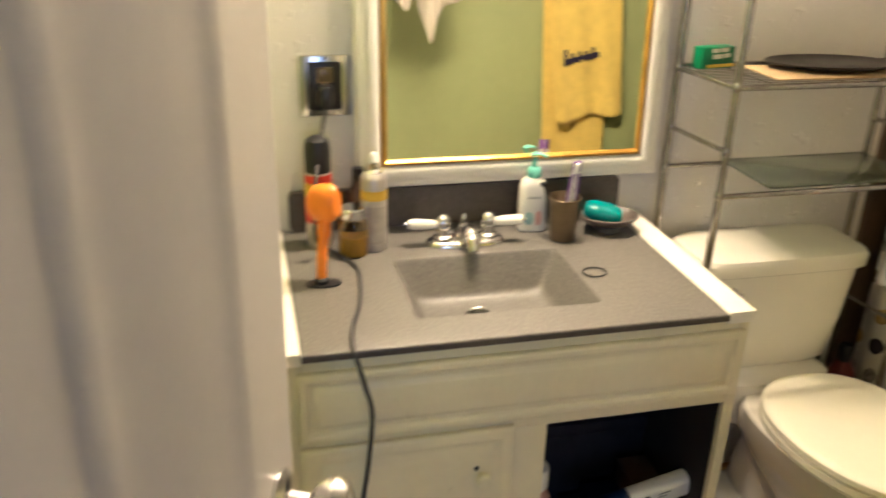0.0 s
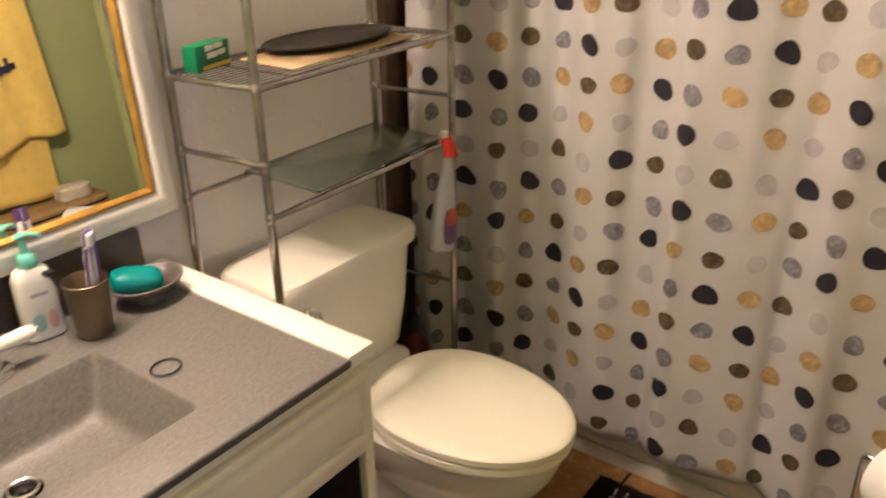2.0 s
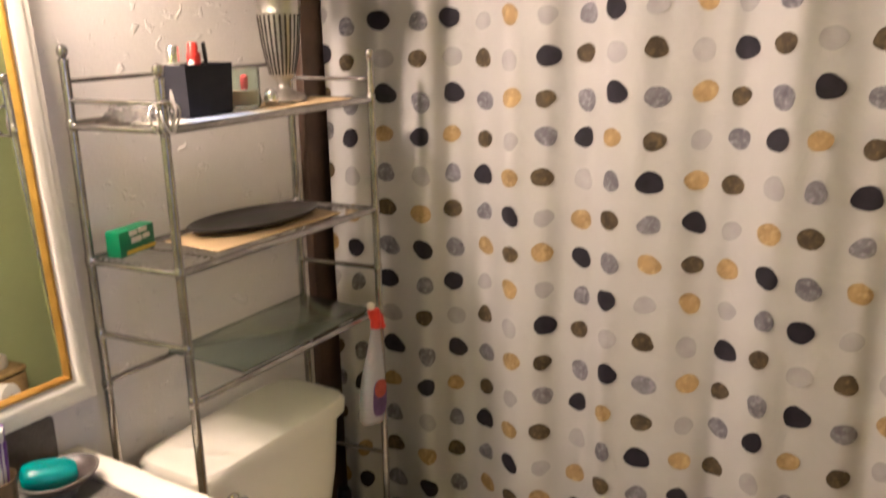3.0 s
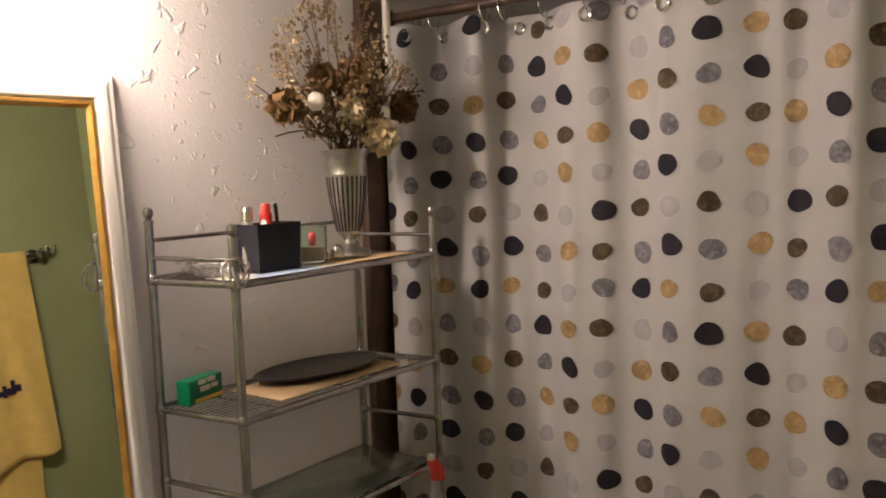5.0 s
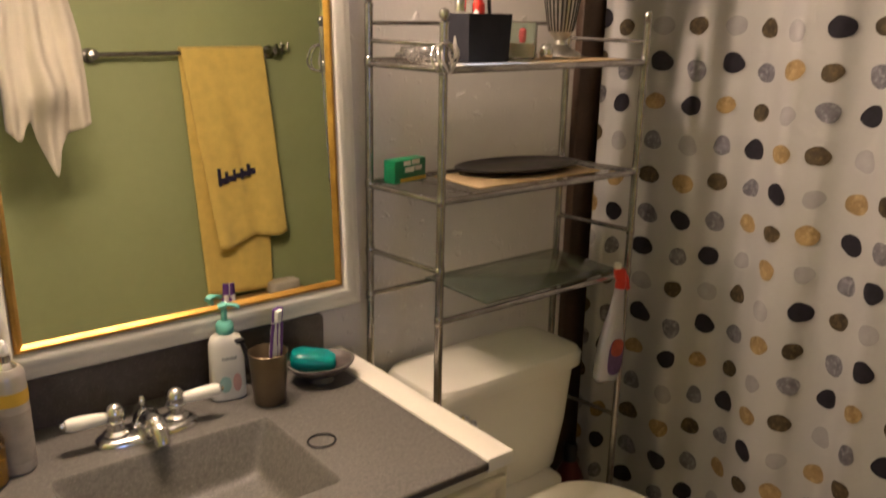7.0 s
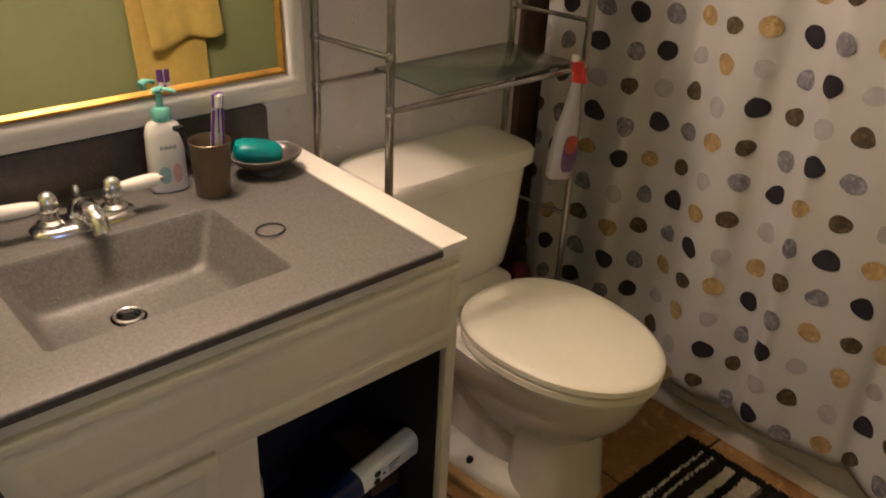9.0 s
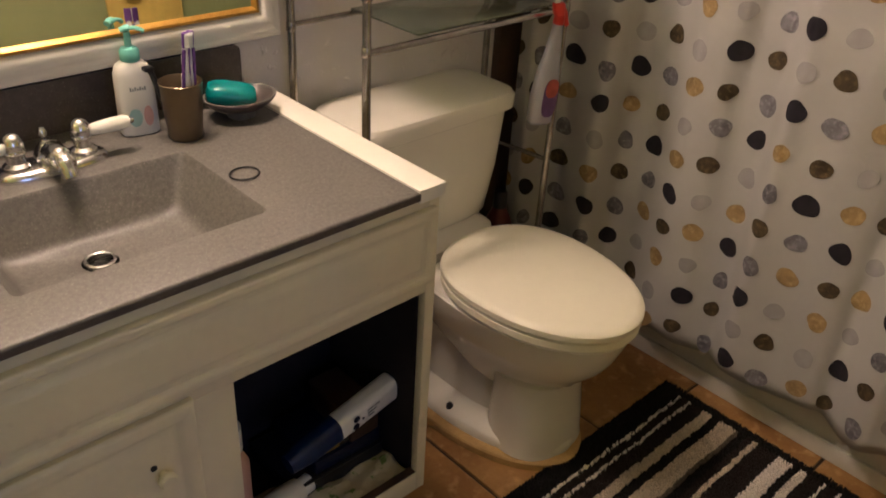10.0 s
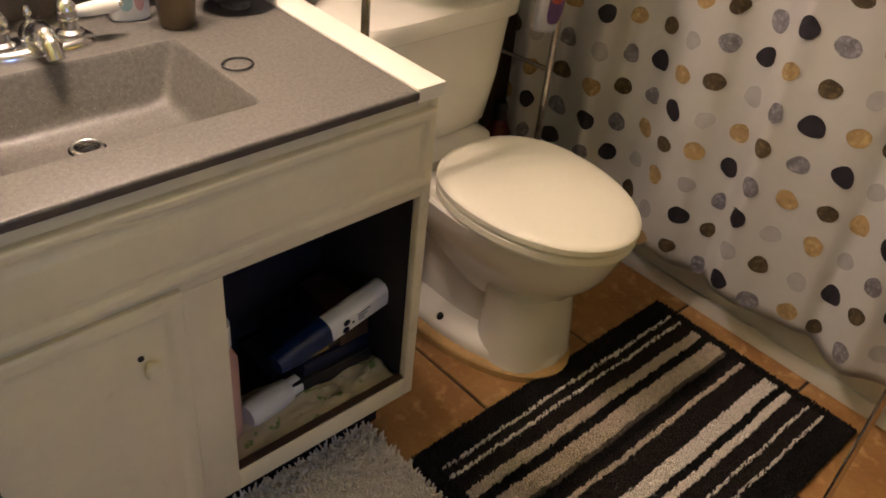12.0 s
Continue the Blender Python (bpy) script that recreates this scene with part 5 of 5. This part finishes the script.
# vase of dried flowers
M_VASE = material("tarnished_silver", (0.60, 0.58, 0.54), 0.32, 1.0, vary=0.35, scale=22)
vase = thing("vase", "fluted silver metal vase on the top shelf", "vase", at=(2.477, 2.425, 1.4750))
bm = bmesh.new()
prof = [(0.046, 0), (0.048, 0.004), (0.044, 0.010), (0.026, 0.018), (0.013, 0.026), (0.012, 0.034), (0.019, 0.042), (0.026, 0.05), (0.032, 0.075), (0.038, 0.11), (0.042, 0.145), (0.044, 0.165), (0.0445, 0.168), (0.043, 0.172), (0.046, 0.182), (0.046, 0.196), (0.050, 0.206), (0.057, 0.214), (0.058, 0.217), (0.054, 0.217), (0.044, 0.20), (0.040, 0.16), (0.02, 0.05)]
rings = []
for r, z in prof:
    ring = []
    for i in range(96):
        t = 2 * math.pi * i / 96
        k = r - (0.0022 * max(0.0, math.cos(t * 24)) if 0.046 < z < 0.166 and r > 0.02 else 0)
        ring.append(Vector((k * math.cos(t), k * math.sin(t), z * 1.08)))
    rings.append(ring)
add_loft(bm, rings)
part("vase_body", bm, M_VASE, vase)
for i in range(24):
    t = 2 * math.pi * i / 24
    bm = bmesh.new()
    add_sweep(bm, [Vector((r * math.cos(t), r * math.sin(t), z * 1.08)) for r, z in ((0.0245, 0.052), (0.0305, 0.076), (0.0365, 0.11), (0.0405, 0.145), (0.0425, 0.163))], 0.0030, 6)
    part("flute_groove", bm, M_TRAY, vase, "darkened groove between two flutes")

M_STEM = material("dry_stems", (0.14, 0.085, 0.035), 0.8, vary=0.4, scale=40)
M_DRYLEAF = material("dry_leaves", (0.17, 0.10, 0.04), 0.85, vary=0.4, scale=40, island=0.3)
M_TINY = material("tiny_dry_flowers", (0.40, 0.31, 0.17), 0.85, vary=0.3, scale=60, island=0.3)
M_ROSEC = material("cream_petals", (0.66, 0.54, 0.32), 0.8, vary=0.2, scale=30, island=0.12)
M_ROSEB = material("brown_petals", (0.20, 0.115, 0.04), 0.85, vary=0.35, scale=30, island=0.2)
M_BUD = material("white_bud_petals", (0.72, 0.67, 0.56), 0.7, vary=0.12, scale=30, island=0.1)
bq = thing("dried_bouquet", "bouquet of dried roses and small flowers in the vase", "dried flowers")
rnd = random.Random(21)
root = Vector((2.477, 2.425, 1.66))


def rose(c, r, mat, seed, facing):
    """A ruffled head: cupped petals laid over a ball, loosely towards its face."""
    rr = random.Random(seed)
    bm = bmesh.new()
    q = Vector(facing).to_track_quat("Z", "Y").to_matrix()
    for k in range(46):
        f = (k + 0.5) / 46
        th, ph = math.acos(1 - 1.55 * f), 2.39996 * k
        n = Vector((math.sin(th) * math.cos(ph), math.sin(th) * math.sin(ph), math.cos(th)))
        n = (n + Vector((rr.uniform(-0.35, 0.35), rr.uniform(-0.35, 0.35), rr.uniform(-0.2, 0.35)))).normalized()
        t1 = n.orthogonal().normalized()
        t1 = Matrix.Rotation(rr.uniform(0, 6.283), 3, n) @ t1
        t2 = n.cross(t1)
        size = r * rr.uniform(0.42, 0.62)
        base = n * r * rr.uniform(0.62, 0.92)
        grid = []
        for i in range(4):
            row = []
            for j in range(4):
                u, v = i / 1.5 - 1, j / 1.5 - 1
                lift = 0.55 * v * abs(v) + 0.25 * u * u - 0.1 + rr.uniform(-0.10, 0.10)
                row.append(bm.verts.new(Vector(c) + q @ (base + (t1 * u * (1 - 0.25 * v * v) + t2 * v) * size + n * lift * size)))
            grid.append(row)
        for i in range(3):
            for j in range(3):
                bm.faces.new((grid[i][j], grid[i + 1][j], grid[i + 1][j + 1], grid[i][j + 1]))
    part("rose", bm, mat, bq, "dried rose with ruffled petals")


def bud(c, r, mat):
    bm = bmesh.new()
    bmesh.ops.create_icosphere(bm, subdivisions=3, radius=1.0)
    for v in bm.verts:
        v.co = Vector(c) + Vector((v.co.x * r, v.co.y * r, v.co.z * r * 1.1)) * (1 + 0.12 * noise.noise(v.co * 2.5 + Vector(c) * 9))
    part("bud", bm, mat, bq, "closed white bud")


heads = [((2.525, 2.365, 1.738), 0.034, M_ROSEC, (0.0, -1, 0.3), 1), ((2.295, 2.41, 1.795), 0.032, M_ROSEB, (-0.7, -0.6, 0.2), 2), ((2.675, 2.42, 1.812), 0.032, M_ROSEB, (0.6, -0.7, 0.3), 3), ((2.500, 2.41, 1.870), 0.032, M_ROSEB, (0.1, -0.6, 0.8), 4), ((2.425, 2.43, 1.86), 0.028, M_ROSEB, (-0.3, -0.7, 0.6), 5), ((2.47, 2.39, 1.79), 0.026, M_ROSEC, (0, -0.9, 0.4), 6)]
for c, r, m, f, s in heads:
    rose(c, r, m, s, f)
for c, r in (((2.370, 2.40, 1.808), 0.018), ((2.580, 2.40, 1.790), 0.017), ((2.445, 2.40, 1.778), 0.013)):
    bud(c, r, M_BUD)
tips = [Vector(h[0]) for h in heads] + [Vector((2.370, 2.40, 1.80)), Vector((2.58, 2.40, 1.78))]
sprays = []
for i in range(32):
    a, e = rnd.uniform(0, 6.283), rnd.uniform(0.0, 1.0)
    reach = 0.05 + 0.17 * e ** 0.8
    tip = Vector((2.477 + reach * math.cos(a), max(2.33, min(2.535, 2.425 + 0.62 * reach * math.sin(a))), 1.80 + 0.21 * (1 - e * 0.85) * rnd.uniform(0.6, 1.1) + 0.02 * rnd.random()))
    sprays.append(tip)
sprays += [Vector((2.40, 2.44, 2.02)), Vector((2.385, 2.45, 1.985)), Vector((2.66, 2.42, 1.90)), Vector((2.60, 2.43, 1.95)), Vector((2.33, 2.42, 1.86))]
for tip in tips + sprays:
    mid = root.lerp(tip, 0.5) + Vector((rnd.uniform(-0.012, 0.012), rnd.uniform(-0.012, 0.012), 0.012))
    part("stem", sweep(smooth_path([root + Vector((rnd.uniform(-0.02, 0.02), rnd.uniform(-0.02, 0.02), -0.06)), root + Vector((rnd.uniform(-0.03, 0.03), rnd.uniform(-0.03, 0.03), 0.04)), mid + Vector((0, 0, 0.01)), tip], 4), 0.0013, 5), M_STEM, bq)
part("stem", sweep(smooth_path([(2.45, 2.42, 1.72), (2.38, 2.41, 1.748), (2.31, 2.41, 1.745), (2.262, 2.41, 1.735)], 5), 0.0018, 5), M_STEM, bq)
tv, tf, ti = [], [], []


def clump(c, r, mi):
    b = len(tv)
    for d in ((1, 0, 0), (-1, 0, 0), (0, 1, 0), (0, -1, 0), (0, 0, 1), (0, 0, -1)):
        tv.append(tuple(c[k] + d[k] * r * rnd.uniform(0.7, 1.3) for k in range(3)))
    for f in ((0, 2, 4), (2, 1, 4), (1, 3, 4), (3, 0, 4), (2, 0, 5), (1, 2, 5), (3, 1, 5), (0, 3, 5)):
        tf.append(tuple(b + q for q in f))
        ti.append(mi)


for tip in sprays:
    kind = 0 if rnd.random() < 0.55 else 1
    for k in range(20):
        o = Vector((rnd.gauss(0, 0.012), rnd.gauss(0, 0.011), rnd.gauss(-0.010, 0.018)))
        clump(tip + o, rnd.uniform(0.0028, 0.0062), kind)
for k in range(520):
    a, rr = rnd.uniform(0, 6.283), 0.10 * math.sqrt(rnd.random())
    p = (2.477 + rr * math.cos(a) * 1.15, 2.425 + rr * math.sin(a) * 0.8, 1.735 + rnd.uniform(0, 0.12))
    clump(p, rnd.uniform(0.0035, 0.0075), 1 if rnd.random() < 0.75 else 0)
me = bpy.data.meshes.new("small_flowers")
me.from_pydata(tv, [], tf)
me.materials.append(M_TINY)
me.materials.append(M_DRYLEAF)
me.polygons.foreach_set("material_index", ti)
sf = new("small_flowers", me)
sf.parent = bq
sf["kind"] = "stuff"
lv = bmesh.new()
for k in range(46):
    a = rnd.uniform(0, 6.283)
    base = Vector((2.477 + 0.06 * math.cos(a), 2.425 + 0.05 * math.sin(a), rnd.uniform(1.72, 1.88)))
    d = Vector((math.cos(a), 0.7 * math.sin(a), rnd.uniform(-0.3, 0.6))).normalized() * rnd.uniform(0.03, 0.06)
    side = d.cross(Vector((0, 0, 1))).normalized() * 0.008
    up = Vector((0, 0, 0.006))
    vs = [lv.verts.new(p) for p in (base, base + d * 0.4 + side + up, base + d, base + d * 0.4 - side + up, base + d * 0.5 - up * 0.3)]
    lv.faces.new((vs[0], vs[1], vs[4]))
    lv.faces.new((vs[1], vs[2], vs[4]))
    lv.faces.new((vs[2], vs[3], vs[4]))
    lv.faces.new((vs[3], vs[0], vs[4]))
part("dry_leaves", lv, M_DRYLEAF, bq)["kind"] = "stuff"

# ---- spray bottle on the rack, bottle behind the toilet ----
M_CLEARP = material("milky_plastic", (0.38, 0.38, 0.43), 0.25, vary=0.06, scale=10, subsurface=0.1)
M_LABP = material("purple_label", (0.13, 0.07, 0.20), 0.35, vary=0.35, scale=30)
M_LABR = material("dull_red_label", (0.42, 0.08, 0.06), 0.4, vary=0.35, scale=40)
sb = thing("spray_bottle", "white spray bottle with a red trigger hung on the rack", "spray bottle")
sb.matrix_basis = pose(2.553, 2.290, 0.728, 0, 4, -24) @ Matrix.Diagonal((0.80, 0.85, 1, 1))
body = part("bottle_body", outline_loft(bmesh.new(), [(0, 0, 0, 0.030, 0.018, 3), (0.006, 0, 0, 0.036, 0.023, 3), (0.07, 0, 0, 0.037, 0.024, 3), (0.12, 0.002, 0, 0.033, 0.022, 2.8), (0.165, 0.005, 0, 0.024, 0.018, 2.4), (0.20, 0.006, 0, 0.018, 0.016, 2.2), (0.225, 0.006, 0, 0.0135, 0.0135, 2), (0.232, 0.006, 0, 0.0135, 0.0135, 2)], 32), M_CLEARP, sb)
part("front_label", outline_loft(bmesh.new(), [(-0.0005, 0, 0, 0.024, 0.045, 3), (0.0006, 0, 0, 0.024, 0.045, 3)], 28), M_LABP, body).matrix_basis = pose(0.011, -0.0240, 0.066, 90, 0, 6)
part("label_flash", outline_loft(bmesh.new(), [(-0.0005, 0, 0, 0.020, 0.022, 2.5), (0.0006, 0, 0, 0.020, 0.022, 2.5)], 24), M_LABR, body).matrix_basis = pose(0.012, -0.0252, 0.090, 90, 0, 6)
trig = part("trigger_head", outline_loft(bmesh.new(), [(0.232, 0.006, 0, 0.0155, 0.0155, 2), (0.250, 0.006, 0, 0.0155, 0.0155, 2), (0.252, 0.003, 0, 0.016, 0.011, 3), (0.266, -0.001, 0, 0.017, 0.011, 4), (0.276, -0.002, 0, 0.017, 0.010, 4), (0.279, -0.002, 0, 0.013, 0.007, 4)], 28), M_RED, sb, "red trigger head")
part("trigger_lever", sweep(smooth_path([(0.012, -0.002, 0.266), (0.022, -0.002, 0.254), (0.027, -0.002, 0.238), (0.033, -0.002, 0.230)]), 0.0048, 8, 1.4), M_RED, trig)
part("nozzle", box(-0.020, -0.002, -0.008, 0.008, 0.277, 0.292, 0.003), M_WHITE, trig, "white nozzle")
rb = thing("red_bottle", "dark red bottle standing behind the toilet", "bottle", at=(2.635, 2.455, 0))
M_DRED = material("dark_red_plastic", (0.10, 0.012, 0.012), 0.35, vary=0.2, scale=14)
rbb = part("bottle_body", outline_loft(bmesh.new(), [(0, 0, 0, 0.042, 0.036, 3), (0.006, 0, 0, 0.046, 0.04, 3), (0.33, 0, 0, 0.046, 0.04, 3), (0.38, 0, 0, 0.03, 0.028, 2.4), (0.41, 0, 0, 0.016, 0.016, 2)], 32), M_DRED, rb)
part("bottle_label", outline_loft(bmesh.new(), [(-0.0006, 0, 0, 0.03, 0.05, 4), (0.0006, 0, 0, 0.03, 0.05, 4)], 20), M_BLACK, rbb).matrix_basis = pose(0, -0.0402, 0.22, 90, 0, 0)
part("cap", lathe([(0.019, 0.408), (0.019, 0.45), (0.015, 0.456), (0, 0.457)], 20), M_BLACK, rb)
pl = thing("plunger", "black rubber plunger behind the toilet", "plunger", at=(2.545, 2.50, 0))
part("cup", lathe([(0.062, 0), (0.064, 0.008), (0.058, 0.04), (0.040, 0.075), (0.016, 0.09)], 28), M_RUBBER, pl)
part("stick", bar((0, 0, 0.085), (0, 0, 0.42), 0.010, 14), M_BLACK, pl)

# ---- things in the open cabinet ----
SH = 0.1805
M_NAVYP = material("shaded_navy_plastic", (0.004, 0.009, 0.030), 0.35, vary=0.2, scale=14)
ly = thing("shampoo_bottle", "white and blue bottle lying in the open cabinet", "bottle")
ly.matrix_basis = pose(1.856, 2.102, 0.353, 0, 80, 3) @ Matrix.Diagonal((0.92, 1.0, 1.05, 1))
lyb = part("bottle_body", outline_loft(bmesh.new(), [(-0.03, 0, 0, 0.03, 0.022, 3), (0.106, 0, 0, 0.031, 0.023, 3), (0.110, 0, 0, 0.027, 0.02, 3)], 28), M_WHITE, ly)
part("blue_end", outline_loft(bmesh.new(), [(-0.14, 0, 0, 0.022, 0.018, 2.4), (-0.10, 0, 0, 0.029, 0.022, 3), (-0.03, 0, 0, 0.0302, 0.0222, 3)], 28), material("deep_blue_plastic", (0.006, 0.022, 0.085), 0.35, vary=0.4, scale=40), ly, "dark blue lower half")
for x, z, r in ((0.008, 0.0, 0.0075), (-0.010, 0.004, 0.0075), (0.0, 0.018, 0.003)):
    part("dot_print", lathe([(r, 0), (r, 0.0008), (0, 0.001)], 16, (x, -0.0232, z), (0, -1, 0)), M_NAVYP, lyb)
bm = bmesh.new()
for i in range(3):
    add_box(bm, -0.012 + 0.008 * i, -0.010 + 0.008 * i, -0.0242, -0.0228, 0.030, 0.060 - 0.008 * i)
part("text_bars", bm, M_PRINT_G, lyb)["kind"] = "stuff"
# package colours are darkened for the shade inside the cabinet
for k, (x0, x1, y0, y1, z0, h, m, lb) in enumerate(((1.74, 1.955, 2.115, 2.28, SH, 0.045, M_BLACK, "dark flat box in the open cabinet"), (1.79, 1.95, 2.12, 2.27, SH + 0.0455, 0.035, M_NAVYP, "navy blue package in the open cabinet"), (1.875, 1.945, 2.118, 2.26, SH + 0.081, 0.072, M_BROWN, "package in the open cabinet, coloured dark brown for its shade"), (1.70, 1.96, 2.30, 2.50, SH, 0.24, M_BOXBLK, "black carton at the back of the open cabinet"))):
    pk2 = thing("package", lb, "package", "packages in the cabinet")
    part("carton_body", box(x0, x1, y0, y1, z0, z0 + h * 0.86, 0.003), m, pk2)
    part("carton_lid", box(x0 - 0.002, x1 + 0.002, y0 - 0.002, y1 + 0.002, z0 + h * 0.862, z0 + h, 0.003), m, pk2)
yt = thing("marker", "yellow capped marker lying in the open cabinet", "marker")
# bright yellow dulled, as the barrel lies in shade
part("barrel", bar((1.800, 2.130, 0.2690), (1.850, 2.130, 0.2690), 0.007, 16), material("shaded_yellow_plastic", (0.30, 0.20, 0.04), 0.45, vary=0.2, scale=20), yt)
part("cap", bar((1.850, 2.130, 0.2700), (1.873, 2.130, 0.2700), 0.0085, 16), M_BLACK, yt)
tt = thing("lotion_tube", "white squeezed tube lying in the open cabinet", "tube", at=(1.70, 2.120, SH + 0.028), turn=8)
part("tube_body", lathe([(0.022, 0), (0.027, 0.01), (0.028, 0.07), (0.024, 0.10)], 24, (-0.045, 0, 0), (1, 0, 0)), M_LOTION, tt)
part("tube_cap", lathe([(0.020, 0.098), (0.020, 0.125), (0, 0.126)], 20, (-0.045, 0, 0), (1, 0, 0)), M_WHITE, tt)
pk = thing("pink_bottle", "pale pink bottle standing in the open cabinet", "bottle", at=(1.615, 2.125, SH))
M_PINK = material("pink_plastic", (0.60, 0.36, 0.28), 0.4, vary=0.1)
part("bottle_body", lathe([(0.030, 0), (0.033, 0.006), (0.033, 0.19), (0.022, 0.215), (0.016, 0.225)], 26), M_PINK, pk)
part("cap", lathe([(0.022, 0.222), (0.024, 0.226), (0.024, 0.275), (0, 0.277)], 22), M_WHITE, pk)
bg = bmesh.new()
bmesh.ops.create_grid(bg, x_segments=46, y_segments=22, size=0.5)
for v in bg.verts:
    q = Vector((v.co.x * 7, v.co.y * 5, 0))
    v.co = Vector((1.775 + v.co.x * 0.37, 2.105 + v.co.y * 0.15, SH + 0.006 + 0.010 * (0.5 + noise.noise(q)) + 0.006 * noise.noise(q * 3)))
g = tagged(link("patterned_bag", bg, material("cream_bag_green_spots", (0.50, 0.44, 0.30), 0.5, vary=0.1, spots=(38, (0.14, 0.22, 0.06), 0.60, 0.66))), "crumpled cream bag with green spots in the open cabinet", "bag")
mod = g.modifiers.new("thickness", "SOLIDIFY")
mod.thickness = 0.002

# ---- paper roll on its stand before the curtain ----
hold = thing("paper_holder", "chrome toilet paper stand on the tiles before the curtain", "paper holder", at=(2.455, 1.243, 0), turn=64)
part("base_plate", lathe([(0.075, 0), (0.075, 0.006), (0.060, 0.012), (0.012, 0.016)], 32, (0.085, 0, 0)), M_CHROME, hold)
part("pole", bar((0.085, 0, 0.012), (0.085, 0, 0.605), 0.007, 14), M_CHROME, hold)
part("arm", sweep(smooth_path([(0.085, 0, 0.60), (0.082, 0, 0.618), (0.06, 0, 0.62), (0.0, 0, 0.62), (-0.064, 0, 0.62), (-0.066, 0, 0.632)]), 0.006, 10), M_CHROME, hold)
M_TISSUE = material("white_tissue", (0.82, 0.80, 0.76), 0.9, vary=0.05, scale=20, bump=0.2, bump_scale=300)
roll = thing("paper_roll", "white toilet paper roll on the chrome stand", "toilet paper", at=(2.455, 1.243, 0.607), turn=64)
part("tissue", lathe([(0.021, -0.050), (0.053, -0.050), (0.056, -0.046), (0.056, 0.046), (0.053, 0.050), (0.021, 0.050), (0.021, -0.050)], 40, (0, 0, 0), (1, 0, 0), 1, 1, False, False), M_TISSUE, roll)
part("core", lathe([(0.0208, -0.050), (0.0208, 0.050), (0.0196, 0.050), (0.0196, -0.050), (0.0208, -0.050)], 28, (0, 0, 0), (1, 0, 0), 1, 1, False, False), M_CARDB, roll, "brown cardboard core")
